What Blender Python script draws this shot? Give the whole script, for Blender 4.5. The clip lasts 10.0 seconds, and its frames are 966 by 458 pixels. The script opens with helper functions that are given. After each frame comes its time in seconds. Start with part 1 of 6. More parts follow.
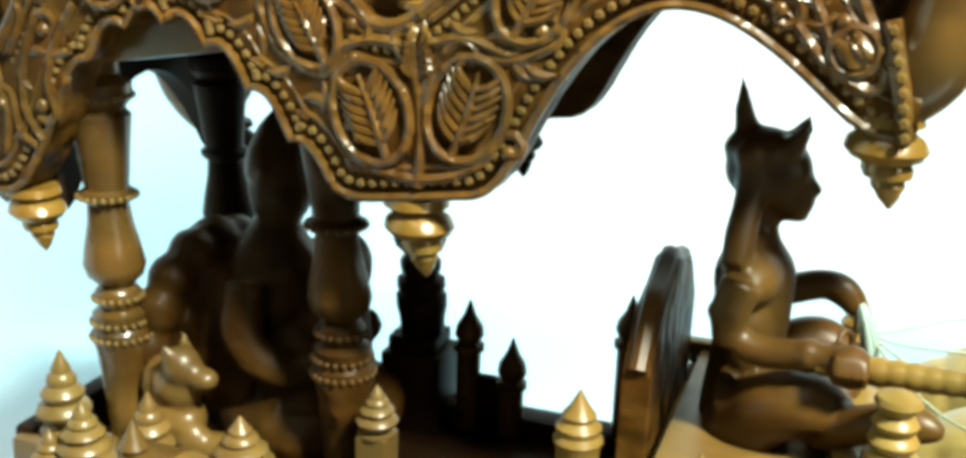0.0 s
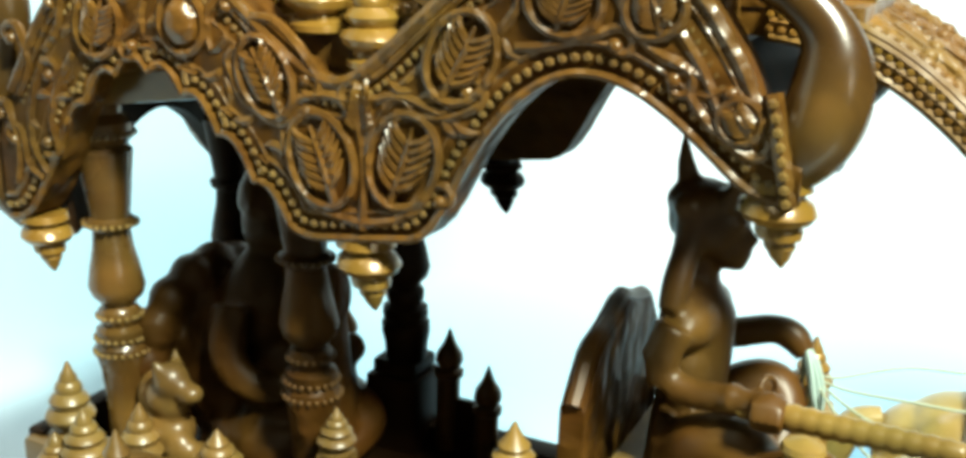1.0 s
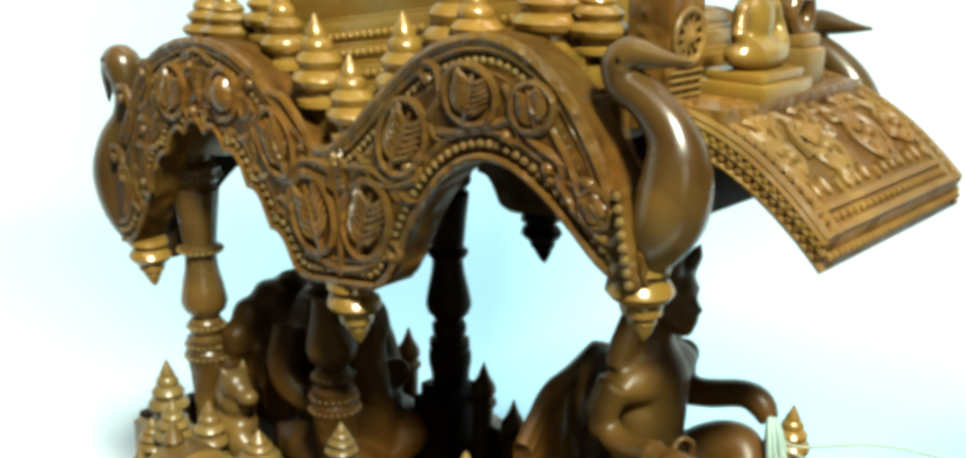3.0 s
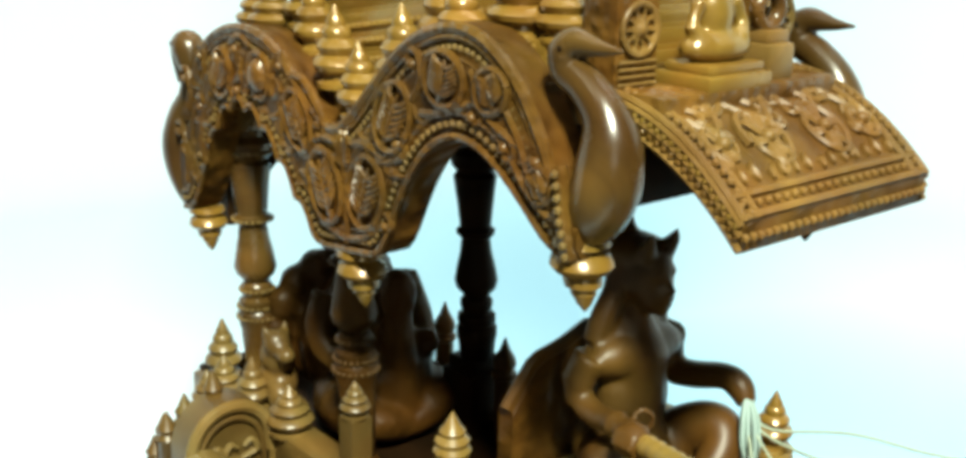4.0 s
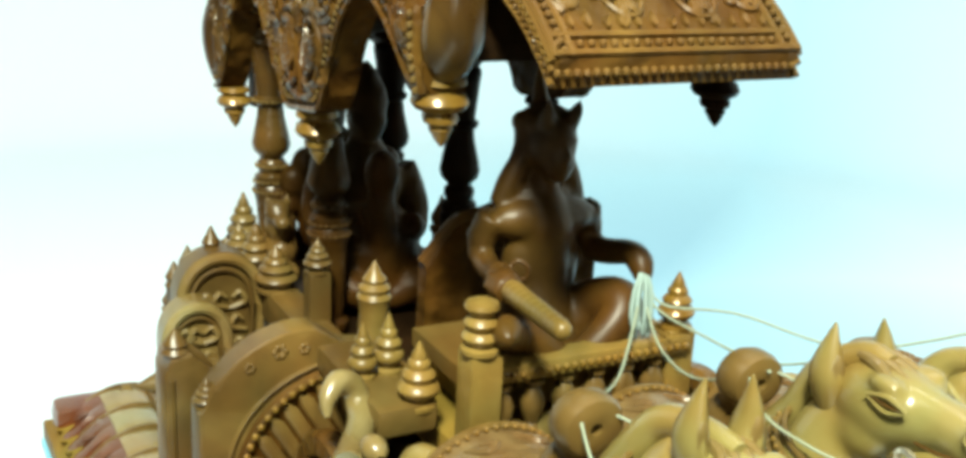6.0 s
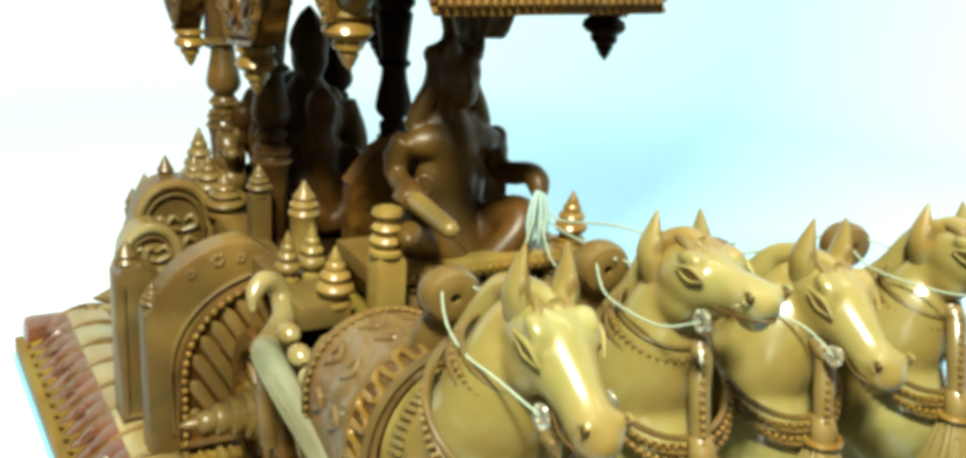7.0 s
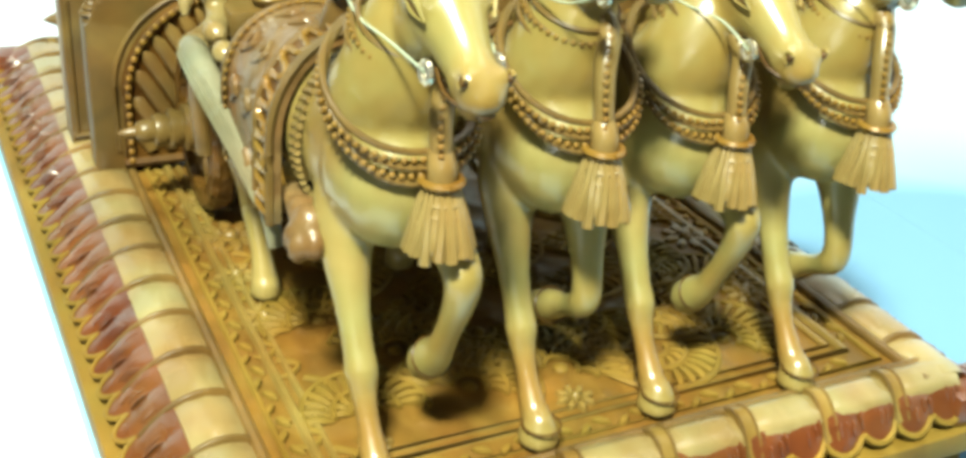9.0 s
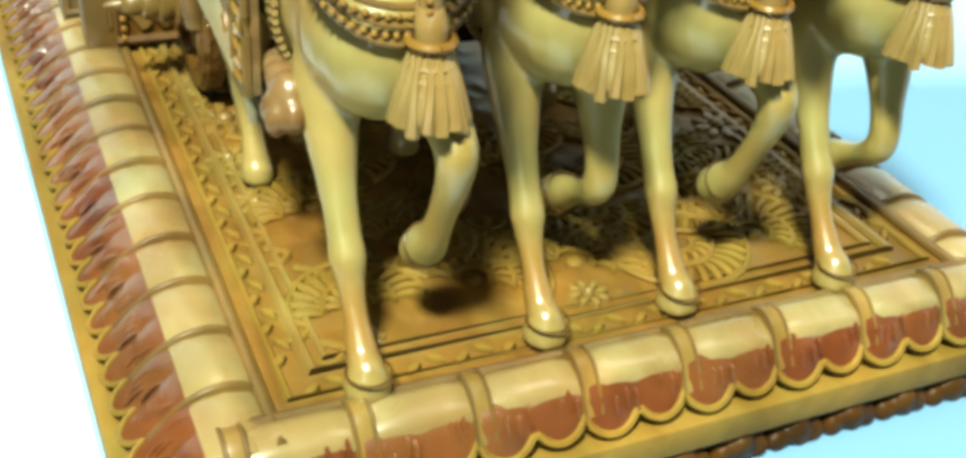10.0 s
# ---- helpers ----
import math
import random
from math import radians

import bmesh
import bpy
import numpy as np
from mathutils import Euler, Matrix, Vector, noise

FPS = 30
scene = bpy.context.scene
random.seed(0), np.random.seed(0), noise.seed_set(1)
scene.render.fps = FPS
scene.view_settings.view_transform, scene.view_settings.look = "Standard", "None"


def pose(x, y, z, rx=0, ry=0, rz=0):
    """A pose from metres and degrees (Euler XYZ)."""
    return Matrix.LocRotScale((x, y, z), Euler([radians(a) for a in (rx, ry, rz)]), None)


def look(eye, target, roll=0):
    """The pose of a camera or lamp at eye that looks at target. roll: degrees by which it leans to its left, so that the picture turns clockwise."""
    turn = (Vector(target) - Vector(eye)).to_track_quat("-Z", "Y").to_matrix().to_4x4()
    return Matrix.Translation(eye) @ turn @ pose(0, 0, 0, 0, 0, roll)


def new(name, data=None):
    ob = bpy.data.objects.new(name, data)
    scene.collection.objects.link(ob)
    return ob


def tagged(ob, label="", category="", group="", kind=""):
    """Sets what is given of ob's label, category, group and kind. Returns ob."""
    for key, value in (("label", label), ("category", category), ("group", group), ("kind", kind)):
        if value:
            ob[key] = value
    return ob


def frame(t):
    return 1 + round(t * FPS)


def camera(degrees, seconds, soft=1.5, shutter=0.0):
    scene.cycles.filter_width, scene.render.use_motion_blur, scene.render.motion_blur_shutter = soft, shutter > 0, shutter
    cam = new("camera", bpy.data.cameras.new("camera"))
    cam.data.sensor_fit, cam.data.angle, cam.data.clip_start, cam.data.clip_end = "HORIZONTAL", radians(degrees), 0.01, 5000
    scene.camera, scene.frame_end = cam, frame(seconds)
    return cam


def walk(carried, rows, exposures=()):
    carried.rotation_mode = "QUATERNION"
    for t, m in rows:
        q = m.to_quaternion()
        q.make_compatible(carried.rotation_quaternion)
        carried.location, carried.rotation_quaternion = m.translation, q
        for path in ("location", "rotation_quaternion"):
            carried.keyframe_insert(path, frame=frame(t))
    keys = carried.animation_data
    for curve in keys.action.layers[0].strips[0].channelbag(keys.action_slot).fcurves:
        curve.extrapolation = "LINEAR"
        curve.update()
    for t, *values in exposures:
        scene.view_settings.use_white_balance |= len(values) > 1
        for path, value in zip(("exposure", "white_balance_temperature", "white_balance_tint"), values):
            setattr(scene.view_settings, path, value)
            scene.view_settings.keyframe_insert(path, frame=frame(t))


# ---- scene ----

# camera path
cam = camera(46.74, 10.0, soft=3.9)
PATH = [
    (0, (0.1246, -0.3259, 0.2547), (0.0310, -0.0548, 0.1668), 1.94),
    (0.5, (0.1516, -0.3229, 0.2641), (0.0419, -0.0582, 0.1750), 1.75),
    (1, (0.1738, -0.3270, 0.2723), (0.0538, -0.0661, 0.1855), 2.10),
    (1.5, (0.1983, -0.3233, 0.2810), (0.0632, -0.0698, 0.1945), 1.99),
    (2, (0.2249, -0.3140, 0.2900), (0.0712, -0.0716, 0.2028), 1.45),
    (2.5, (0.2544, -0.3080, 0.2971), (0.0821, -0.0781, 0.2107), 1.19),
    (4, (0.3468, -0.2802, 0.3029), (0.1267, -0.0955, 0.2166), 1.20),
    (4.5, (0.3761, -0.2629, 0.2990), (0.1441, -0.0949, 0.2098), 1.38),
    (5, (0.4043, -0.2467, 0.2845), (0.1623, -0.0929, 0.1964), 2.08),
    (6.5, (0.4741, -0.2062, 0.2645), (0.2205, -0.0732, 0.1754), 3.03),
    (7, (0.5111, -0.2073, 0.2638), (0.2613, -0.0711, 0.1687), 3.60),
    (7.5, (0.5361, -0.2076, 0.2569), (0.2909, -0.0697, 0.1527), 4.71),
    (8, (0.5434, -0.2033, 0.2486), (0.3033, -0.0665, 0.1318), 5.25),
    (8.5, (0.5433, -0.1928, 0.2385), (0.3068, -0.0606, 0.1098), 5.48),
    (9, (0.5388, -0.1814, 0.2290), (0.3057, -0.0554, 0.0883), 5.38),
    (9.5, (0.5294, -0.1704, 0.2172), (0.3001, -0.0503, 0.0654), 5.28),
    (10, (0.5217, -0.1582, 0.2050), (0.2956, -0.0459, 0.0429), 5.08),
]
walk(cam, [(t, look(eye, target, roll)) for t, eye, target, roll in PATH],
     exposures=((0, 0.55), (1.5, 0.32), (4, 0.14), (5, 0.02), (6.5, 0.06), (7, 0.18), (8.5, 0.42), (9.5, 0.5), (10, 0.42)))

# world and lamps: bright room, two windows inferred behind camera, plus added fill lamps
world = bpy.data.worlds.new("room_light")
scene.world = world
world.use_nodes = True
world.node_tree.nodes["Background"].inputs["Color"].default_value = (0.82, 0.93, 1.0, 1)
world.node_tree.nodes["Background"].inputs["Strength"].default_value = 0.01


def lamp(name, eye, target, size_x, size_y, watts, colour):
    data = bpy.data.lights.new(name, "AREA")
    data.shape, data.size, data.size_y = "RECTANGLE", size_x, size_y
    data.energy, data.color = watts, colour
    ob = new(name, data)
    ob.matrix_world = look(eye, target)
    return ob


lamp("window_light", (0.92, -0.6, 1.4), (0.2, 0.0, 0.1), 0.2, 0.16, 82, (0.91, 1.0, 0.92))
# weak fill from above, added; no lamp is seen there
lamp("overhead_fill", (0.0, -0.8, 1.5), (0.1, 0.0, 0.1), 0.5, 0.3, 2.2, (0.97, 1.0, 0.85))
lamp("low_window_light", (1.45, -0.9, 0.5), (0.28, 0.0, 0.06), 0.08, 0.5, 2.4, (0.92, 1.0, 0.94))
# added lamp that only whitens the backdrop, not a fixture of the room
lamp("backdrop_fill", (-0.1, 0.5, 1.75), (-0.5, 1.3, 0.2), 1.8, 0.3, 14.0, (0.98, 0.99, 1.0))

U = 0.1          # all shapes below are drawn in decimetres
ORIGIN = {}


# materials -----------------------------------------------------------------
TONE = 0.44


def wood(name, dark, light, rough=0.32, grain=60.0, bump=0.12, stain=0.5, stain_colour=None, coat=0.25, shine=0.5, carve=0.0, cell=95.0):
    dark, light = ((0.97 * TONE * c[0], 1.06 * TONE * c[1], 1.08 * TONE * c[2]) for c in (dark, light))
    stain_colour = stain_colour and tuple(TONE * v for v in stain_colour)
    m = bpy.data.materials.new(name)
    m.use_nodes = True
    nt = m.node_tree
    n, l = nt.nodes, nt.links
    bsdf = n["Principled BSDF"]
    tc = n.new("ShaderNodeTexCoord")
    mp = n.new("ShaderNodeMapping")
    mp.inputs["Scale"].default_value = (0.35, 1.0, 1.0)
    l.new(tc.outputs["Object"], mp.inputs["Vector"])
    fine = n.new("ShaderNodeTexNoise")
    fine.inputs["Scale"].default_value, fine.inputs["Detail"].default_value = grain, 5
    fine.inputs["Distortion"].default_value = 0.6
    l.new(mp.outputs["Vector"], fine.inputs["Vector"])
    big = n.new("ShaderNodeTexNoise")
    big.inputs["Scale"].default_value, big.inputs["Detail"].default_value = 22, 4
    l.new(tc.outputs["Object"], big.inputs["Vector"])
    ramp = n.new("ShaderNodeValToRGB")
    ramp.color_ramp.elements[0].position, ramp.color_ramp.elements[1].position = 0.3, 0.72
    ramp.color_ramp.elements[0].color = (*dark, 1)
    ramp.color_ramp.elements[1].color = (*light, 1)
    l.new(fine.outputs["Fac"], ramp.inputs["Fac"])
    blot = n.new("ShaderNodeValToRGB")
    blot.color_ramp.elements[0].position, blot.color_ramp.elements[1].position = 0.38, 0.66
    blot.color_ramp.elements[0].color = (0, 0, 0, 1)
    blot.color_ramp.elements[1].color = (stain, stain, stain, 1)
    l.new(big.outputs["Fac"], blot.inputs["Fac"])
    mix = n.new("ShaderNodeMix")
    mix.data_type = "RGBA"
    second = stain_colour or tuple(0.5 * a for a in dark)
    mix.inputs["B"].default_value = (*second, 1)
    l.new(blot.outputs["Color"], mix.inputs["Factor"])
    l.new(ramp.outputs["Color"], mix.inputs["A"])
    # slow drift between a redder and a greener tone of the same wood
    drift = n.new("ShaderNodeTexNoise")
    drift.inputs["Scale"].default_value, drift.inputs["Detail"].default_value = 34, 3
    place = n.new("ShaderNodeMapping")
    place.inputs["Location"].default_value = (0.7, 0.2, 0.4)
    l.new(tc.outputs["Object"], place.inputs["Vector"])
    l.new(place.outputs["Vector"], drift.inputs["Vector"])
    hue = n.new("ShaderNodeValToRGB")
    hue.color_ramp.elements[0].position, hue.color_ramp.elements[1].position = 0.34, 0.66
    hue.color_ramp.elements[0].color, hue.color_ramp.elements[1].color = (0.92, 1.0, 0.97, 1), (1.09, 0.96, 0.83, 1)
    l.new(drift.outputs["Fac"], hue.inputs["Fac"])
    tint = n.new("ShaderNodeMix")
    tint.data_type, tint.blend_type = "RGBA", "MULTIPLY"
    tint.inputs["Factor"].default_value = 1.0
    l.new(mix.outputs["Result"], tint.inputs["A"])
    l.new(hue.outputs["Color"], tint.inputs["B"])
    l.new(tint.outputs["Result"], bsdf.inputs["Base Color"])
    rr = n.new("ShaderNodeMapRange")
    rr.inputs["To Min"].default_value, rr.inputs["To Max"].default_value = rough - 0.08, rough + 0.12
    l.new(big.outputs["Fac"], rr.inputs["Value"])
    l.new(rr.outputs["Result"], bsdf.inputs["Roughness"])
    bp = n.new("ShaderNodeBump")
    bp.inputs["Strength"].default_value, bp.inputs["Distance"].default_value = bump, 0.0006
    l.new(fine.outputs["Fac"], bp.inputs["Height"])
    last = bp
    if carve:
        # shallow gouged pattern between the larger carved shapes
        warp = n.new("ShaderNodeMix")
        warp.data_type = "VECTOR"
        warp.inputs["Factor"].default_value = 0.02
        l.new(tc.outputs["Object"], warp.inputs["A"])
        l.new(big.outputs["Color"], warp.inputs["B"])
        cells = n.new("ShaderNodeTexVoronoi")
        cells.feature = "SMOOTH_F1"
        cells.inputs["Scale"].default_value = cell
        l.new(warp.outputs["Result"], cells.inputs["Vector"])
        b2 = n.new("ShaderNodeBump")
        b2.inputs["Strength"].default_value, b2.inputs["Distance"].default_value = carve, 0.004
        b2.invert = True
        l.new(cells.outputs["Distance"], b2.inputs["Height"])
        l.new(bp.outputs["Normal"], b2.inputs["Normal"])
        last = b2
    l.new(last.outputs["Normal"], bsdf.inputs["Normal"])
    bsdf.inputs["Coat Weight"].default_value = coat
    bsdf.inputs["Specular IOR Level"].default_value = shine
    bsdf.inputs["Coat Roughness"].default_value = 0.3
    bsdf.inputs["Specular Tint"].default_value = (1.0, 0.95, 0.8, 1)
    return m


def plain(name, colour, rough=0.5, metal=0.0, vary=0.06, scale=8.0):
    m = bpy.data.materials.new(name)
    m.use_nodes = True
    nt = m.node_tree
    n, l = nt.nodes, nt.links
    bsdf = n["Principled BSDF"]
    tc = n.new("ShaderNodeTexCoord")
    no = n.new("ShaderNodeTexNoise")
    no.inputs["Scale"].default_value, no.inputs["Detail"].default_value = scale, 4
    l.new(tc.outputs["Object"], no.inputs["Vector"])
    ramp = n.new("ShaderNodeValToRGB")
    ramp.color_ramp.elements[0].position, ramp.color_ramp.elements[1].position = 0.35, 0.65
    ramp.color_ramp.elements[0].color = (*(c * (1 - vary) for c in colour), 1)
    ramp.color_ramp.elements[1].color = (*(min(1, c * (1 + vary)) for c in colour), 1)
    l.new(no.outputs["Fac"], ramp.inputs["Fac"])
    l.new(ramp.outputs["Color"], bsdf.inputs["Base Color"])
    bsdf.inputs["Roughness"].default_value, bsdf.inputs["Metallic"].default_value = rough, metal
    return m


BROWN = wood("carved_brown_wood", (0.13, 0.049, 0.007), (0.35, 0.157, 0.026), 0.3, coat=0.0, shine=0.42, carve=0.4, cell=240)
SMOOTH = wood("smooth_brown_wood", (0.09, 0.038, 0.007), (0.28, 0.13, 0.026), 0.26, grain=40, stain=0.65, coat=0.12, shine=0.45)
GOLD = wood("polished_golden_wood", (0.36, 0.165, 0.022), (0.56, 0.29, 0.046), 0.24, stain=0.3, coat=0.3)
# near-black tone: canopy and far-side shade put into the colour; also bird eyes
DARK_SHADED = wood("dark_shaded_wood", (0.018, 0.008, 0.003), (0.055, 0.022, 0.007), 0.45, coat=0.0, shine=0.06)
HONEY = wood("honey_wood", (0.2, 0.1, 0.022), (0.4, 0.22, 0.055), 0.34, stain=0.65, coat=0.04, shine=0.4)
FIGURE = wood("figure_wood", (0.095, 0.037, 0.006), (0.25, 0.107, 0.017), 0.4, grain=40, stain=0.55, coat=0.0, shine=0.3)
# darker copy of the figure wood: shade under the canopy put into the colour
DUSK = wood("shade_toned_wood", (0.06, 0.022, 0.003), (0.17, 0.065, 0.01), 0.42, grain=40, stain=0.5, coat=0.0, shine=0.12, carve=0.8, cell=90)
HORSE = wood("pale_yellow_wood", (0.46, 0.335, 0.085), (0.63, 0.485, 0.17), 0.33, grain=35, bump=0.08, stain=0.85, stain_colour=(0.39, 0.215, 0.034), coat=0.25, shine=0.5)
FLOOR = wood("orange_base_wood", (0.32, 0.165, 0.022), (0.53, 0.3, 0.052), 0.5, coat=0.0, shine=0.12)
# carved ground, toned below FLOOR to hold the shade between raised ribs
PANEL = wood("recess_shade_panel_wood", (0.23, 0.098, 0.014), (0.47, 0.23, 0.037), 0.42, coat=0.0, shine=0.22, carve=0.8, cell=85)
FAN = wood("raised_panel_carving", (0.32, 0.165, 0.03), (0.57, 0.34, 0.08), 0.34, coat=0.1, shine=0.35)
CLOTH = wood("mottled_saddle_wood", (0.2, 0.105, 0.034), (0.42, 0.26, 0.1), 0.3, stain=0.85, stain_colour=(0.26, 0.11, 0.025), coat=0.0, carve=0.5, cell=140)
AWNING = wood("awning_wood", (0.23, 0.1, 0.02), (0.43, 0.21, 0.045), 0.42, stain=0.4, coat=0.0, shine=0.25, carve=0.3, cell=110)
# darker than AWNING: shade between the vines put into the colour
HOLLOW = wood("awning_recess_shade_wood", (0.16, 0.066, 0.013), (0.33, 0.15, 0.03), 0.4, stain=0.5, coat=0.0, shine=0.12, carve=0.6, cell=110)
RED = wood("red_stained_wood", (0.15, 0.03, 0.007), (0.3, 0.078, 0.018), 0.24, stain=0.45, stain_colour=(0.3, 0.13, 0.025), coat=0.5, carve=0.6, cell=75)
CREAM = wood("cream_wood", (0.42, 0.275, 0.085), (0.66, 0.48, 0.2), 0.24, bump=0.06, stain=0.7, stain_colour=(0.34, 0.19, 0.05), coat=0.5)
TASSEL = wood("yellow_brown_wood", (0.34, 0.2, 0.05), (0.55, 0.36, 0.12), 0.28, stain=0.5, stain_colour=(0.2, 0.1, 0.02))
GREY = wood("greyed_pale_wood", (0.27, 0.235, 0.12), (0.46, 0.41, 0.25), 0.3, stain=0.5, stain_colour=(0.2, 0.14, 0.06), carve=0.25, cell=160)
# carved ground, darker than BROWN: recess shade put into the colour
CARVED = wood("recess_shade_carved_wood", (0.095, 0.034, 0.005), (0.245, 0.102, 0.016), 0.45, grain=110, bump=0.4, coat=0.0, shine=0.08, carve=0.6, cell=130)
STRING = plain("pale_string", (0.27, 0.3, 0.19), 0.7)
GOLD.node_tree.nodes["Principled BSDF"].inputs["Metallic"].default_value = 0.2
METAL = plain("thin_pale_metal", (0.75, 0.68, 0.5), 0.25, 0.9)
HORSE.node_tree.nodes["Principled BSDF"].inputs["Coat Weight"].default_value = 0.5
HORSE.node_tree.nodes["Principled BSDF"].inputs["Coat Roughness"].default_value = 0.2
TUFT = plain("blue_green_white_string", (0.24, 0.31, 0.25), 0.7)
PLASTER = plain("grey_room_paint", (0.2, 0.21, 0.21), 0.8, 0, 0.04, 2)


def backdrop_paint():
    m = plain("pale_blue_backdrop_with_shade", (0.6, 0.75, 0.78), 0.85, 0, 0.2, 1.0)
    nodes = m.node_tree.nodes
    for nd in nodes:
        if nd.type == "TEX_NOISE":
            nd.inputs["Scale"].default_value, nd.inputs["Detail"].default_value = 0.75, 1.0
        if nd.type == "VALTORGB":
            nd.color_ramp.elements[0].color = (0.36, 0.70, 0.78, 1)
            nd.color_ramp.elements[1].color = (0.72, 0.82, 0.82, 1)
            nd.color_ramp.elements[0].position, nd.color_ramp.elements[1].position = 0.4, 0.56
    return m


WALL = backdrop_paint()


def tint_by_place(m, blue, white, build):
    """Puts light and shade into the sheet's colour: build(nodes, links, xyz, noise) gives the amount of blue."""
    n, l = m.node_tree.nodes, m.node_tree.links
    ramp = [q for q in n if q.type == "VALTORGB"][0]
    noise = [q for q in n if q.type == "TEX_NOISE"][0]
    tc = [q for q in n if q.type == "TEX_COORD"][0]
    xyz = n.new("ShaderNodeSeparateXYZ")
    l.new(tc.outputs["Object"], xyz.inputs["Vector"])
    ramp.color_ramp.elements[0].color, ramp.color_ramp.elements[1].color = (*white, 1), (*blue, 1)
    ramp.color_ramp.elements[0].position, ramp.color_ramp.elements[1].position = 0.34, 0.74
    # deepest blue stands for shaded cloth
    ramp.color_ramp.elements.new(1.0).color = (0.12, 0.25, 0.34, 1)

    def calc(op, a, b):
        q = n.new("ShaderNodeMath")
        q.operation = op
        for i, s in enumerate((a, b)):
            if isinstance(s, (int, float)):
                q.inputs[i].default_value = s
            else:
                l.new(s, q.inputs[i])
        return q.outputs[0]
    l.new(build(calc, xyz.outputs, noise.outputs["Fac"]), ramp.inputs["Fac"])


# white where the sheet is lit, blue where less lit, put into colour
def wall_shade_blue(calc, xyz, noise):
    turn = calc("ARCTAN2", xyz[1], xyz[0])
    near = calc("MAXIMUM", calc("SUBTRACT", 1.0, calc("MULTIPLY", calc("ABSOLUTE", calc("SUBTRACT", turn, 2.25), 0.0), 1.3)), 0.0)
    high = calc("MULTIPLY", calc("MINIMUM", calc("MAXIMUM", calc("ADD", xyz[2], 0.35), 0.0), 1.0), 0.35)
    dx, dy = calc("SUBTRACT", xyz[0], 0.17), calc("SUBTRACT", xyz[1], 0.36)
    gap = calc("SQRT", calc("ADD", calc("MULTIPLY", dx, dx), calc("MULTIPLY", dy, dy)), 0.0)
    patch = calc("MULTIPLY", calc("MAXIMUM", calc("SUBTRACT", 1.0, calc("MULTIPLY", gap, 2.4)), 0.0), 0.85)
    # blue laid over the area where the chariot's shadow falls
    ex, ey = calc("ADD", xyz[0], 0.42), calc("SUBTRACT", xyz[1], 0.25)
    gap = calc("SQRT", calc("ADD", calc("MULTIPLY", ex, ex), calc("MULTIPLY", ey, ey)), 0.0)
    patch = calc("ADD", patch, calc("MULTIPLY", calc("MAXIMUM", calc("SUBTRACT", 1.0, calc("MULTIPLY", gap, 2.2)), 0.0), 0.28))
    # shade on the table beside the front of the board, painted blue
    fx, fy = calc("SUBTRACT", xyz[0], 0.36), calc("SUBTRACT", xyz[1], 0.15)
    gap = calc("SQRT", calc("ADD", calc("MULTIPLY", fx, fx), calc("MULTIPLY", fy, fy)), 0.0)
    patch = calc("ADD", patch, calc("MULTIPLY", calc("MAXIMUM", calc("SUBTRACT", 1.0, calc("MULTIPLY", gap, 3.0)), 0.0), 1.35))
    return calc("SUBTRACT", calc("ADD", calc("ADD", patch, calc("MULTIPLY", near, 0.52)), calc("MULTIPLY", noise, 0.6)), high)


tint_by_place(WALL, (0.3, 0.48, 0.54), (0.52, 0.58, 0.585), wall_shade_blue)
BLUE = plain("blue_green_edge", (0.2, 0.5, 0.6), 0.5)


# shape helpers ---------------------------------------------------------------
def V(*a):
    return Vector(a)


def finish(ob, smooth=40):
    me = ob.data
    for p in me.polygons:
        p.use_smooth = True
    me.set_sharp_from_angle(angle=radians(smooth))
    return ob


def thing(name, loc, label, category, group="", kind=""):
    ob = new(name)
    ob.empty_display_size = 0.02
    ob.location = Vector(loc) * U
    ORIGIN[ob.name] = Vector(loc)
    return tagged(ob, label, category, group, kind)


def part(name, bm, material, parent=None, label="", smooth=40):
    """One mesh out of a bmesh drawn in decimetres of the world."""
    o = ORIGIN.get(parent.name, Vector()) if parent else Vector()
    bmesh.ops.recalc_face_normals(bm, faces=bm.faces)
    for v in bm.verts:
        v.co = (v.co - o) * U
    me = bpy.data.meshes.new(name)
    bm.to_mesh(me)
    bm.free()
    me.materials.append(material)
    ob = new(name, me)
    if parent:
        ob.parent = parent
    ORIGIN[ob.name] = o
    finish(ob, smooth)
    if label:
        ob["label"] = label
    if name.startswith("beading"):
        ob["kind"] = "stuff"
    return ob


def lone(name, bm, material, label, category, group="", kind="", smooth=40):
    return tagged(part(name, bm, material, None, "", smooth), label, category, group, kind)


def box(bm, lo, hi, bevel=0.015):
    lo, hi = Vector(lo), Vector(hi)
    m = Matrix.LocRotScale((lo + hi) / 2, None, hi - lo)
    made = bmesh.ops.create_cube(bm, size=1, matrix=m)
    if bevel:
        edges = list({e for v in made["verts"] for e in v.link_edges})
        bmesh.ops.bevel(bm, geom=edges, offset=bevel, segments=2, affect="EDGES", profile=0.6)
    return bm


def rings(bm, loops, closed=True, cap=True):
    """A skin over loops of points."""
    made = [[bm.verts.new(p) for p in loop] for loop in loops]
    count = len(made[0])
    for a, b in zip(made, made[1:]):
        for i in range(count if closed else count - 1):
            j = (i + 1) % count
            bm.faces.new((a[i], a[j], b[j], b[i]))
    if cap and closed:
        bm.faces.new(made[0][::-1])
        bm.faces.new(made[-1])
    return bm


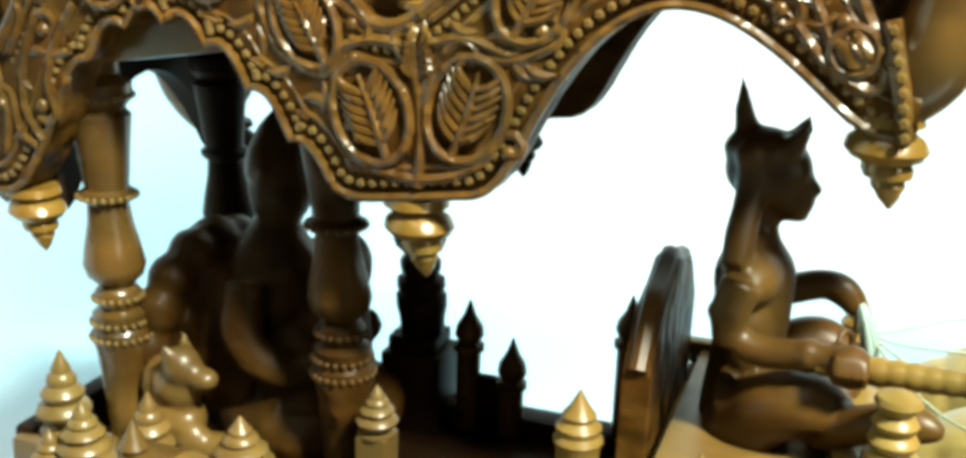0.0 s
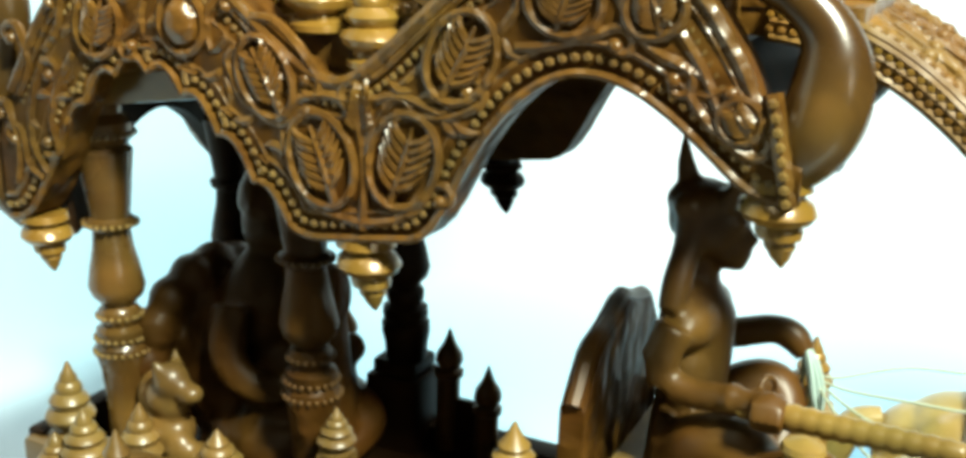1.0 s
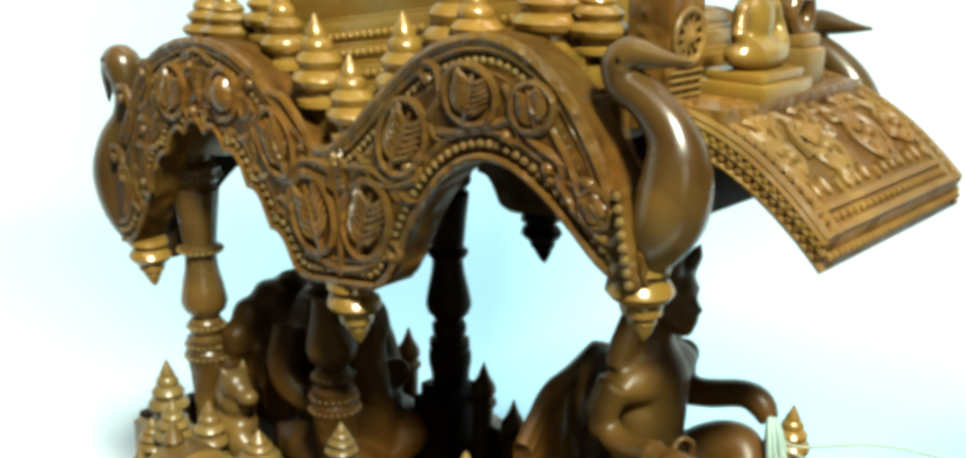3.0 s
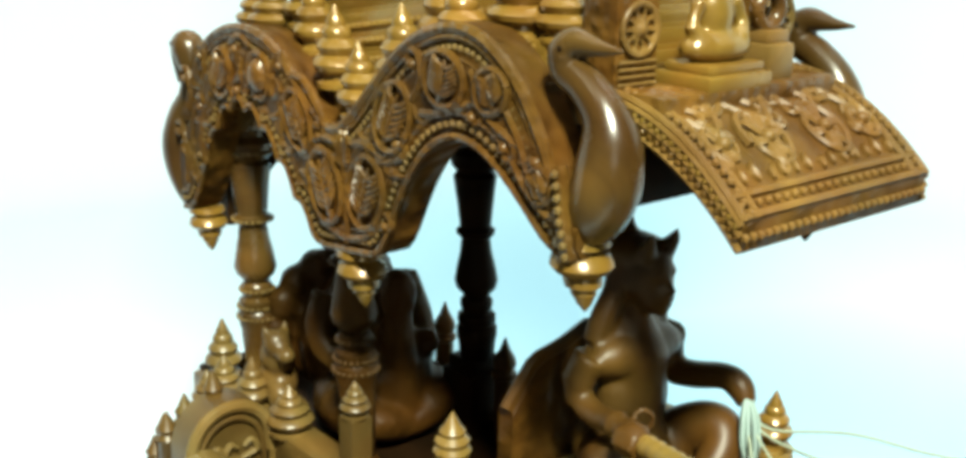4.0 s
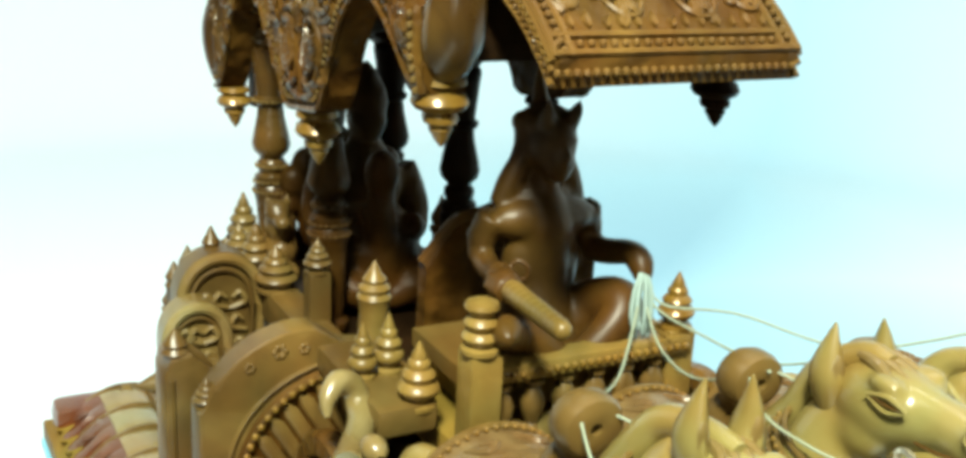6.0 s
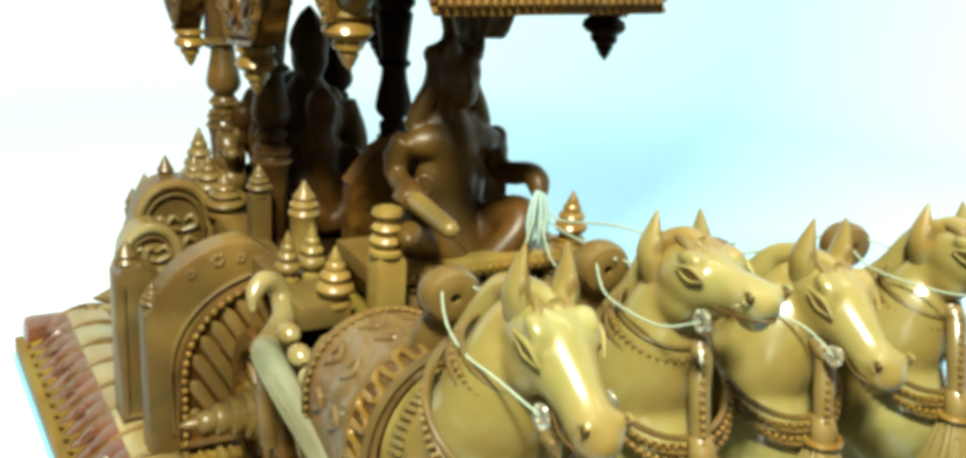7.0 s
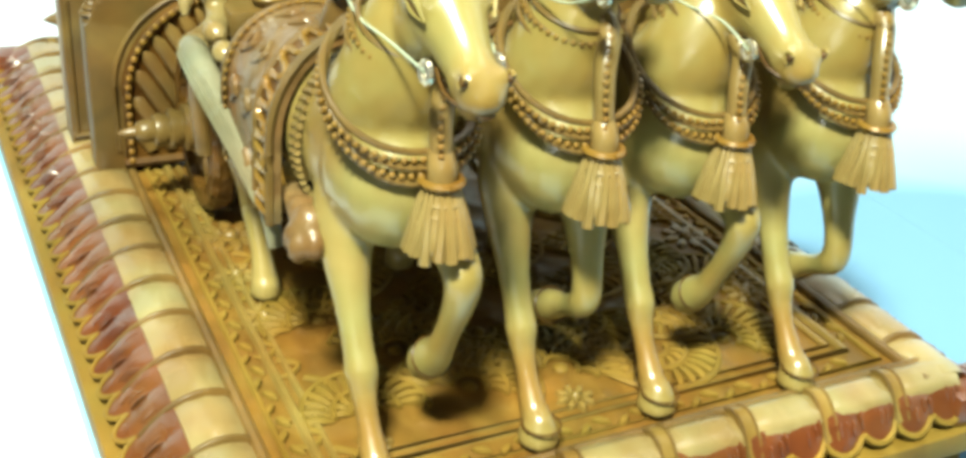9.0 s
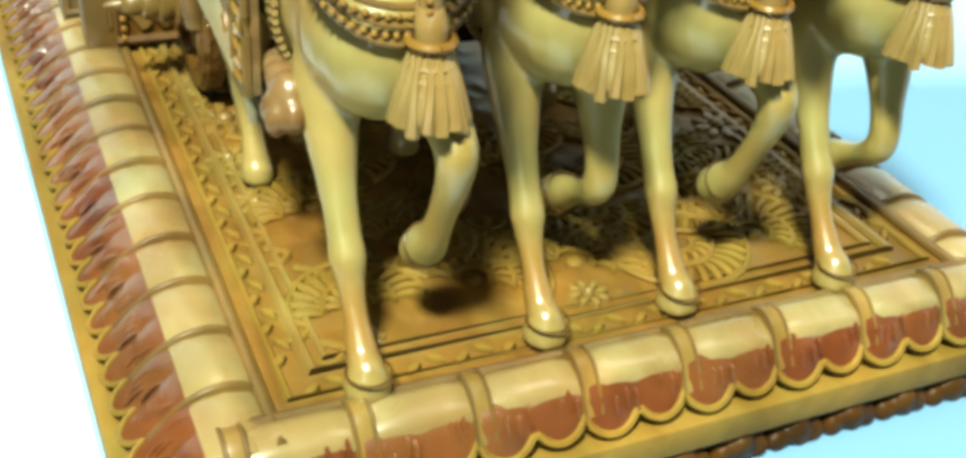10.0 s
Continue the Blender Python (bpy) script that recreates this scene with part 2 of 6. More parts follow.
def lathe(bm, profile, at=(0, 0, 0), n=14, axis="z", scale=1.0, cap=True):
    at = Vector(at)
    loops = []
    for r, h in profile:
        loop = []
        for i in range(n):
            a = 2 * math.pi * i / n
            c, s = max(r, 0.0008) * math.cos(a) * scale, max(r, 0.0008) * math.sin(a) * scale
            q = h * scale
            loop.append(at + (V(c, s, q) if axis == "z" else V(c, q, s) if axis == "y" else V(q, c, s)))
        loops.append(loop)
    return rings(bm, loops, True, cap)


def smooth_path(points, steps=6):
    """A Catmull-Rom line through the points; each may carry a radius."""
    p = [tuple(q) for q in points]
    out = []
    for i in range(len(p) - 1):
        a, b, c, d = p[max(i - 1, 0)], p[i], p[i + 1], p[min(i + 2, len(p) - 1)]
        for k in range(steps):
            t = k / steps
            out.append(tuple(0.5 * (2 * y + (z - x) * t + (2 * x - 5 * y + 4 * z - w) * t * t + (3 * y - x - 3 * z + w) * t ** 3) for x, y, z, w in zip(a, b, c, d)))
    out.append(p[-1])
    return out


def tube(bm, points, radius=None, n=8, flat=1.0, up=(0, 0, 1)):
    """A round rod along points; points of four numbers carry their own radius. flat squashes it along up."""
    pts = [Vector(p[:3]) for p in points]
    rad = [p[3] if len(p) > 3 else radius for p in points]
    loops = []
    up = Vector(up)
    for i, p in enumerate(pts):
        d = (pts[min(i + 1, len(pts) - 1)] - pts[max(i - 1, 0)]).normalized()
        side = d.cross(up)
        if side.length < 1e-3:
            side = d.cross(V(1, 0, 0))
        side.normalize()
        if i and side.dot(last) < 0:
            side = -side
        last = side
        top = side.cross(d).normalized()
        loops.append([p + (side * math.cos(2 * math.pi * k / n) + top * math.sin(2 * math.pi * k / n) * flat) * max(rad[i], 0.001) for k in range(n)])
    return rings(bm, loops)


def ball(bm, at, r, seg=8, ringn=6, turn=None):
    r = (r, r, r) if isinstance(r, (int, float)) else r
    m = Matrix.LocRotScale(Vector(at), Euler([radians(a) for a in turn]) if turn else None, Vector(r))
    bmesh.ops.create_uvsphere(bm, u_segments=seg, v_segments=ringn, radius=1, matrix=m)
    return bm


def beads(path, gap, r, squash=1.0):
    """Small round beads set along a line."""
    bm = bmesh.new()
    left = 0.0
    pts = [Vector(p[:3]) for p in path]
    verts, faces = [], []
    ico = bmesh.new()
    bmesh.ops.create_icosphere(ico, subdivisions=1, radius=1)
    base = [v.co.copy() for v in ico.verts]
    tri = [[v.index for v in f.verts] for f in ico.faces]
    ico.free()
    for a, b in zip(pts, pts[1:]):
        d = (b - a).length
        while left < d:
            c = a + (b - a) * (left / d)
            o = len(verts)
            verts += [c + q * r for q in base]
            faces += [[o + i for i in f] for f in tri]
            left += gap
        left -= d
    me = bpy.data.meshes.new("tmp")
    me.from_pydata(verts, [], faces)
    bm.from_mesh(me)
    bpy.data.meshes.remove(me)
    return bm


def fused(bm, voxel, smooth=6, factor=0.5):
    """Overlapping closed shapes melted into one carved body (decimetres)."""
    me = bpy.data.meshes.new("tmp")
    bm.to_mesh(me)
    bm.free()
    ob = new("tmp", me)
    rm = ob.modifiers.new("melt", "REMESH")
    rm.mode, rm.voxel_size = "VOXEL", voxel
    sm = ob.modifiers.new("ease", "SMOOTH")
    sm.iterations, sm.factor = smooth, factor
    dg = bpy.context.evaluated_depsgraph_get()
    out = bpy.data.meshes.new_from_object(ob.evaluated_get(dg), depsgraph=dg)
    bpy.data.objects.remove(ob)
    bpy.data.meshes.remove(me)
    res = bmesh.new()
    res.from_mesh(out)
    bpy.data.meshes.remove(out)
    return res


FINIAL = [(0.5, 0), (0.5, 0.06), (0.36, 0.1), (0.36, 0.16), (0.52, 0.22), (0.56, 0.29), (0.5, 0.36), (0.36, 0.4), (0.42, 0.45), (0.45, 0.5),
          (0.38, 0.56), (0.28, 0.6), (0.31, 0.65), (0.28, 0.71), (0.2, 0.75), (0.2, 0.8), (0.12, 0.88), (0.03, 1.0)]


def leaned(bm, z0, slope):
    """Tips a part over along x, about the height z0."""
    for v in bm.verts:
        v.co.x -= slope * (v.co.z - z0)
    return bm


def finial(bm, at, h, w, down=False, n=14):
    sign = -1 if down else 1
    return lathe(bm, [(r * w, z * h * sign) for r, z in FINIAL], at, n)


# the room ----------------------------------------------------------------------
bm = bmesh.new()
# the table top shares the backdrop colour with its painted shade
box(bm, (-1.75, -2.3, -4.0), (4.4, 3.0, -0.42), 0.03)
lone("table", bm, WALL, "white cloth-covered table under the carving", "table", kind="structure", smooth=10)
# a pale cloth that sweeps from the floor up to the wall, open towards the camera's side
bm = bmesh.new()
loops = []
for i in range(49):
    a = radians(50 + 172 * i / 48)
    loop = []
    for k in range(29):
        if k < 8:
            r, z = 1.2 * k, -0.46
        else:
            q = (k - 8) / 20
            r, z = 9.6 + 5.4 * math.sin(q * math.pi / 2), -0.46 + 18.0 * (1 - math.cos(q * math.pi / 2)) ** 1.0
        loop.append(V(0.9 + r * math.cos(a), 0.2 + r * math.sin(a), z))
    loops.append(loop)
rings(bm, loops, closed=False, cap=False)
lone("backdrop", bm, WALL, "pale sheet sweeping up behind the table, light and shade painted in blue and white", "backdrop", kind="structure", smooth=80)
# unseen shell added around the table, grey to limit bounced light
for name, lo, hi, text, cat in (("wall_north", (-30, 20, -8), (30, 20.6, 22), "unseen grey wall closing the room", "wall"), ("wall_west", (-30.6, -22, -8), (-30, 20.6, 22), "unseen grey side wall closing the room", "wall"),
                                ("wall_east", (30, -22, -8), (30.6, 20.6, 22), "unseen grey side wall closing the room", "wall"), ("wall_south", (-30, -22.6, -8), (30, -22, 22), "unseen grey wall closing the window side", "wall"),
                                ("floor", (-30, -22, -8.4), (30, 20, -8), "unseen grey floor closing the room under the table", "floor"), ("ceiling", (-30, -22, 22), (30, 20, 22.4), "unseen grey ceiling closing the room", "ceiling")):
    bm = bmesh.new()
    box(bm, lo, hi, 0)
    lone(name, bm, PLASTER, text, cat, kind="structure")

# the base ----------------------------------------------------------------------
BX0, BX1, BY0, BY1 = -1.15, 3.02, -1.055, 1.31     # inner edge of the carved border
base = thing("base_platform", (1.0, 0.13, -0.42), "rectangular carved wooden base board with red scalloped border", "plinth")


def slab(x0, x1, y0, y1, z0, z1, bevel=0.02):
    b = bmesh.new()
    return box(b, (x0, y0, z0), (x1, y1, z1), bevel)


OX, OY = 0.25, 0.41          # how far the border reaches out, front and sides
def splayed(bm):
    """The board is a little wider at its back than at its front."""
    for v in bm.verts:
        v.co.y += (1 if v.co.y > 0 else -1) * 0.3 * OY * max(0.0, BX1 - v.co.x) / 4.2
    return bm


part("board", splayed(slab(BX0 - OX, BX1 + OX, BY0 - OY, BY1 + OY, -0.30, -0.19, 0.015)), FLOOR, base)
part("core", slab(BX0 - 0.05, BX1 + 0.05, BY0 - 0.1, BY1 + 0.1, -0.2, -0.04, 0.02), FLOOR, base)
panel = part("panel", slab(BX0, BX1, BY0, BY1, -0.05, -0.025, 0.004), PANEL, base, "orange brown carved floor panel")
# thin slab that shows as a blue-green line along the board's foot
part("under_slab", splayed(slab(BX0 - OX - 0.01, BX1 + OX - 0.05, BY0 - OY - 0.012, BY1 + OY + 0.01, -0.345, -0.302, 0.006)), BLUE, base, "thin blue-green slab under the board")
for x in (BX0 - 0.05, 1.1, BX1 + 0.1):
    for y in (BY0 - 0.2, BY1 + 0.2):
        bm = bmesh.new()
        lathe(bm, [(0.08, 0), (0.11, 0.015), (0.1, 0.04), (0.06, 0.05), (0.09, 0.07), (0.07, 0.08)], (x, y, -0.42), 14)
        part("foot", bm, FLOOR, base, "turned bun foot")


for k in range(11):
    bm = bmesh.new()
    y = BY0 + 0.1 + 0.22 * k
    for dy, dz, r in ((-0.07, 0.035, 0.045), (0.0, 0.06, 0.055), (0.07, 0.035, 0.045), (0.02, 0.02, 0.04)):
        ball(bm, (BX1 + OX - 0.03, y + dy, -0.42 + dz), (r * 0.8, r, r), 10, 6)
    part("scroll_foot", fused(bm, 0.012, 2), DUSK, base, "dark carved scroll foot under the board")


def edge_point(side, s, out, z):
    """A point on the border: side 0 left, 1 front, 2 right, 3 back; s along it, out from the inner edge."""
    if side == 0:
        return V(s, BY0 - out, z)
    if side == 2:
        return V(s, BY1 + out, z)
    if side == 1:
        return V(BX1 + out, s, z)
    return V(BX0 - out, s, z)


BORDER = [(0.03, -0.035), (0.1, 0.002), (0.26, 0.016), (0.42, 0.004), (0.56, -0.03), (0.68, -0.074), (0.77, -0.115)]


def border(side, a, b, pitch, wide):
    """One side of the border: a rounded moulding in bays, cream above and red below, with ribbons across it and a scalloped lip."""
    count = max(1, round((b - a) / pitch))
    step = (b - a) / count
    front = side % 2 == 1

    def grow(s):
        return 1.0 if front else 1.0 + 0.3 * (BX1 - s) / 4.2

    def at(s, q, z, swell=0.0):
        return edge_point(side, s, (wide * q + swell) * grow(s), z + swell * 0.5)

    def scallop(s):
        u = (s - a) / step % 1
        if front:
            return math.sin(math.pi * u / 0.53) ** 0.6 if u < 0.53 else 0.85 * math.sin(math.pi * (u - 0.53) / 0.47) ** 0.6
        return abs(math.sin(2 * math.pi * u)) ** 0.6
    # red lower half with the scalloped lip
    bm = bmesh.new()
    loops, lip = [], []
    n = count * 18
    for i in range(n + 1):
        s = a + (b - a) * i / n
        w = scallop(s)
        lip.append(at(s, 0.73 + 0.17 * w, -0.104 - 0.058 * w) if front else at(s, 0.79 + 0.13 * w, -0.118 - 0.036 * w))
        loops.append([at(s, 0.44, -0.012), at(s, 0.5, -0.016, 0.004 * w), at(s, 0.58, -0.036, 0.01 * w), at(s, 0.66, -0.07, 0.014 * w), at(s, 0.7 + 0.1 * w, -0.1 - 0.02 * w, 0.006 * w), lip[-1],
                      at(s, 0.67 + 0.13 * w, -0.13 - 0.05 * w), at(s, 0.55, -0.16), at(s, 0.3, -0.19)])
    rings(bm, loops)
    skirt = part("border_skirt", bm, RED, base, "red stained scalloped border", 60)
    bm = bmesh.new()
    tube(bm, lip, 0.013 if front else 0.01, 6)
    part("scallop_edge", bm, FLOOR, skirt)
    # short pleats carved into the red part beside each ribbon
    rnd = random.Random(side)
    pleats = bmesh.new()
    for k in range(count):
        for u in (0.22, 0.3, 0.4, 0.5, 0.78, 0.86, 0.92):
            s = a + step * (k + u + rnd.uniform(-0.02, 0.02))
            q = 0.56 + rnd.uniform(0.0, 0.1) + (0.06 if 0.25 < u < 0.6 else 0.0)
            tube(pleats, smooth_path([(*at(s, q - 0.12, 0.012 - 0.3 * (q - 0.44)), 0.003), (*at(s, q, -0.028 - 0.34 * (q - 0.56), 0.008), 0.009 if front else 0.005), (*at(s, q + 0.1, -0.07 - 0.33 * (q - 0.56), 0.008), 0.004)], 3), None, 6)
    tagged(part("pleats", pleats, RED, skirt), kind="stuff")
    # ridge beside the panel
    bm = bmesh.new()
    tube(bm, [edge_point(side, a, 0.012, -0.012), edge_point(side, b, 0.012, -0.012)], 0.02, 8)
    part("ridge", bm, HONEY, base)
    band = 0.09 if front else 0.035
    edge = 0.62 if front else 0.5
    for k in range(count):
        s0 = a + step * k
        wob = 0.004 * math.sin(k * 2.7)
        bm = bmesh.new()
        loops = []
        for i in range(7):
            s = s0 + step * band + step * (1 - 2 * band) * (i / 6) + step * band
            e = 0.01 if i in (0, 6) else 0.0
            loops.append([at(s, q, z + wob - e) for q, z in BORDER[:4 if front else 3]] + [at(s, edge - 0.1, (-0.002 if front else 0.01) + wob - e), at(s, edge, (-0.026 if front else -0.006) + wob - e), at(s, edge, -0.1), at(s, 0.03, -0.1)])
        rings(bm, loops)
        part("border_block", bm, CREAM, base, "", 60)
        # ribbon across the moulding, with a raised line along each side
        bm = bmesh.new()
        loops = []
        for q, z in smooth_path(BORDER, 3):
            loops.append([at(s0 + step * band * d, q, z + h) for d, h in ((0.0, -0.02), (0.0, 0.008), (0.35, 0.011), (1.65, 0.011), (2.0, 0.008), (2.0, -0.02))])
        rings(bm, loops)
        r = part("ribbon", bm, FAN if front else HONEY, base, "", 50)
        if front:
            bm = bmesh.new()
            for d in (0.12, 1.88):
                tube(bm, [at(s0 + step * band * d, q, z + 0.01) for q, z in smooth_path(BORDER, 3)], 0.007, 6)
            part("ribbon_edge", bm, HONEY, r)


border(0, BX0 - 0.1, BX1 + 0.12, 0.26, OY)
border(2, BX0 - 0.1, BX1 + 0.12, 0.26, OY)
border(1, BY0 - 0.16, BY1 + 0.16, 0.33, OX)
border(3, BY0 - 0.16, BY1 + 0.16, 0.33, OX)

# rounded blocks where the border turns
for x0, x1, wide in ((BX1 + 0.02, BX1 + 0.235, 0.385), (BX0 - 0.235, BX0 - 0.02, 0.5)):
    for sg, y in ((-1, BY0), (1, BY1)):
        part("corner_block", slab(x0, x1, min(y + sg * 0.1, y + sg * wide), max(y + sg * 0.1, y + sg * wide), -0.2, -0.045, 0.06), RED, base, "red stained corner of the border")

# frame lines and carved floor inside the border
for inset, r, mat in ((0.055, 0.013, FLOOR), (0.145, 0.02, FAN), (0.195, 0.014, FAN)):
    bm = bmesh.new()
    tube(bm, [V(BX0 + inset, BY0 + inset, -0.018), V(BX1 - inset, BY0 + inset, -0.018), V(BX1 - inset, BY1 - inset, -0.018), V(BX0 + inset, BY1 - inset, -0.018), V(BX0 + inset, BY0 + inset + 0.01, -0.018)], r, 6)
    part("frame_line", bm, mat, panel)
leafband = bmesh.new()
for k in range(int((BX1 - BX0 - 0.2) / 0.075)):
    for y in (BY0 + 0.085, BY1 - 0.085):
        ball(leafband, (BX0 + 0.12 + 0.075 * k, y + 0.012 * (-1) ** k, -0.02), (0.036, 0.016, 0.018), 8, 4, (0, 0, 35 * (-1) ** k))
for k in range(int((BY1 - BY0 - 0.2) / 0.075)):
    for x in (BX0 + 0.085, BX1 - 0.085):
        ball(leafband, (x + 0.012 * (-1) ** k, BY0 + 0.12 + 0.075 * k, -0.02), (0.016, 0.036, 0.018), 8, 4, (0, 0, 35 * (-1) ** k))
tagged(part("leaf_band", leafband, FLOOR, panel), kind="stuff")


def fan(cx, cy, r, a0, a1):
    """A carved feather fan: arcs crossed by short ribs, lying on the panel."""
    bm = bmesh.new()
    for q, w in ((1.0, 0.012), (0.52, 0.012), (0.24, 0.012)):
        tube(bm, [(cx + r * q * math.cos(a0 + (a1 - a0) * i / 16), cy + r * q * math.sin(a0 + (a1 - a0) * i / 16), -0.014, w) for i in range(17)], None, 5)
    for o, n, w in ((0.95, 0.56, 0.0155), (0.48, 0.27, 0.013)):
        m = int(11 * r * o / 0.2) + 3
        for i in range(m):
            a = a0 + (a1 - a0) * (i + 0.5) / m
            tube(bm, smooth_path([(cx + r * o * math.cos(a), cy + r * o * math.sin(a), -0.018, w), (cx + r * (o + n) / 2 * math.cos(a + 0.05), cy + r * (o + n) / 2 * math.sin(a + 0.05), -0.012, w * 1.1), (cx + r * n * math.cos(a + 0.13), cy + r * n * math.sin(a + 0.13), -0.02, w * 0.6)], 2), None, 5)
    ball(bm, (cx, cy, -0.025), (0.12 * r, 0.12 * r, 0.02), 10, 5)
    tagged(part("feather_fan", bm, FLOOR, panel), kind="stuff")


def floor_flower(cx, cy, r):
    bm = bmesh.new()
    for k in range(8):
        a = 2 * math.pi * k / 8
        ball(bm, (cx + r * 0.6 * math.cos(a), cy + r * 0.6 * math.sin(a), -0.028), (r * 0.36, r * 0.2, 0.028), 8, 4, (0, 0, math.degrees(a)))
    ball(bm, (cx, cy, -0.02), (r * 0.25, r * 0.25, 0.03), 8, 5)
    part("floor_flower", bm, FAN, panel)


rnd = random.Random(4)
for i in range(7):
    for k in range(6):
        cx, cy = 2.62 - 0.31 * i + rnd.uniform(-0.03, 0.03), -0.66 + 0.36 * k + (0.18 if i % 2 else 0.0) + rnd.uniform(-0.03, 0.03)
        if cy > 1.05 or (cx < 1.5 and abs(cy) < 0.7):
            continue
        t0 = rnd.choice((-0.4, 0.6, 2.4, 3.1)) + rnd.uniform(-0.3, 0.3)
        fan(cx, min(cy, 0.95), rnd.uniform(0.21, 0.27), t0 - 1.75, t0 + 1.75)
for cx, cy, r in ((0.98, -0.82, 0.13), (1.3, -0.8, 0.15), (1.62, -0.86, 0.1), (1.95, -0.84, 0.1), (2.4, -0.62, 0.09), (1.15, -0.6, 0.12), (2.78, -0.72, 0.07), (2.78, 0.02, 0.08), (2.4, 0.5, 0.1), (2.4, 1.05, 0.1), (1.9, 1.1, 0.12), (0.0, -0.85, 0.12), (-0.3, -0.85, 0.12), (-0.5, -0.8, 0.1)):
    floor_flower(cx, cy, r)
for k in range(16):
    x, y = 0.8 + 0.13 * k, -0.84 + 0.05 * math.sin(k * 1.7)
    bm = bmesh.new()
    tube(bm, smooth_path([(x, y - 0.03, -0.02, 0.013), (x + 0.05, y + 0.03, -0.018, 0.013), (x + 0.1, y - 0.02, -0.02, 0.011), (x + 0.08, y - 0.06, -0.02, 0.006)], 4), None, 6)
    part("floor_tendril", bm, FLOOR, panel)

# canopy ---------------------------------------------------------------------------
chariot = thing("chariot", (0.2, -0.05, 0.0), "carved brown wooden chariot with canopy, pillars and finials", "chariot")


def lift(x):
    return 0.16 * x


def fascia_low(x):
    return sum(lobe_line(x + d) * w for d, w in ((-0.07, 0.1), (-0.035, 0.25), (0.0, 0.3), (0.035, 0.25), (0.07, 0.1)))


def lobe_line(x):
    """Lower edge of the side valance: three lobes with two arches between."""
    if x < -0.04:
        u = min(1, max(0, (x + 1.09) / 1.05))
        return 1.63 + 0.105 * (x + 1.09) + 0.49 * math.sin(math.pi * (1 - (1 - u) ** 1.2))
    if x < 0.4:
        return 1.735 + 0.14 * (x + 0.04)
    u = min(1, (x - 0.4) / 0.84)
    return 1.8 + 0.284 * min(x - 0.4, 0.85) + 0.39 * math.sin(math.pi * u ** 0.8)


CREST = ((-1.4, 1.85), (-1.2, 2.0), (-1.09, 2.16), (-0.98, 2.33), (-0.85, 2.44), (-0.65, 2.505), (-0.45, 2.5), (-0.27, 2.43), (-0.12, 2.315), (0.0, 2.24), (0.1, 2.22), (0.2, 2.28), (0.33, 2.4), (0.5, 2.545), (0.64, 2.62), (0.78, 2.65), (0.9, 2.635), (1.0, 2.585), (1.1, 2.5), (1.2, 2.36), (1.28, 2.22), (1.45, 2.1))
CREST_LINE = smooth_path(CREST, 8)


def fascia_high(x):
    """Upper edge of the side valance: two humps with a dip between them."""
    for (a, b), (c, d) in zip(CREST_LINE, CREST_LINE[1:]):
        if x <= c:
            return b + (d - b) * (x - a) / (c - a)
    return CREST_LINE[-1][1]


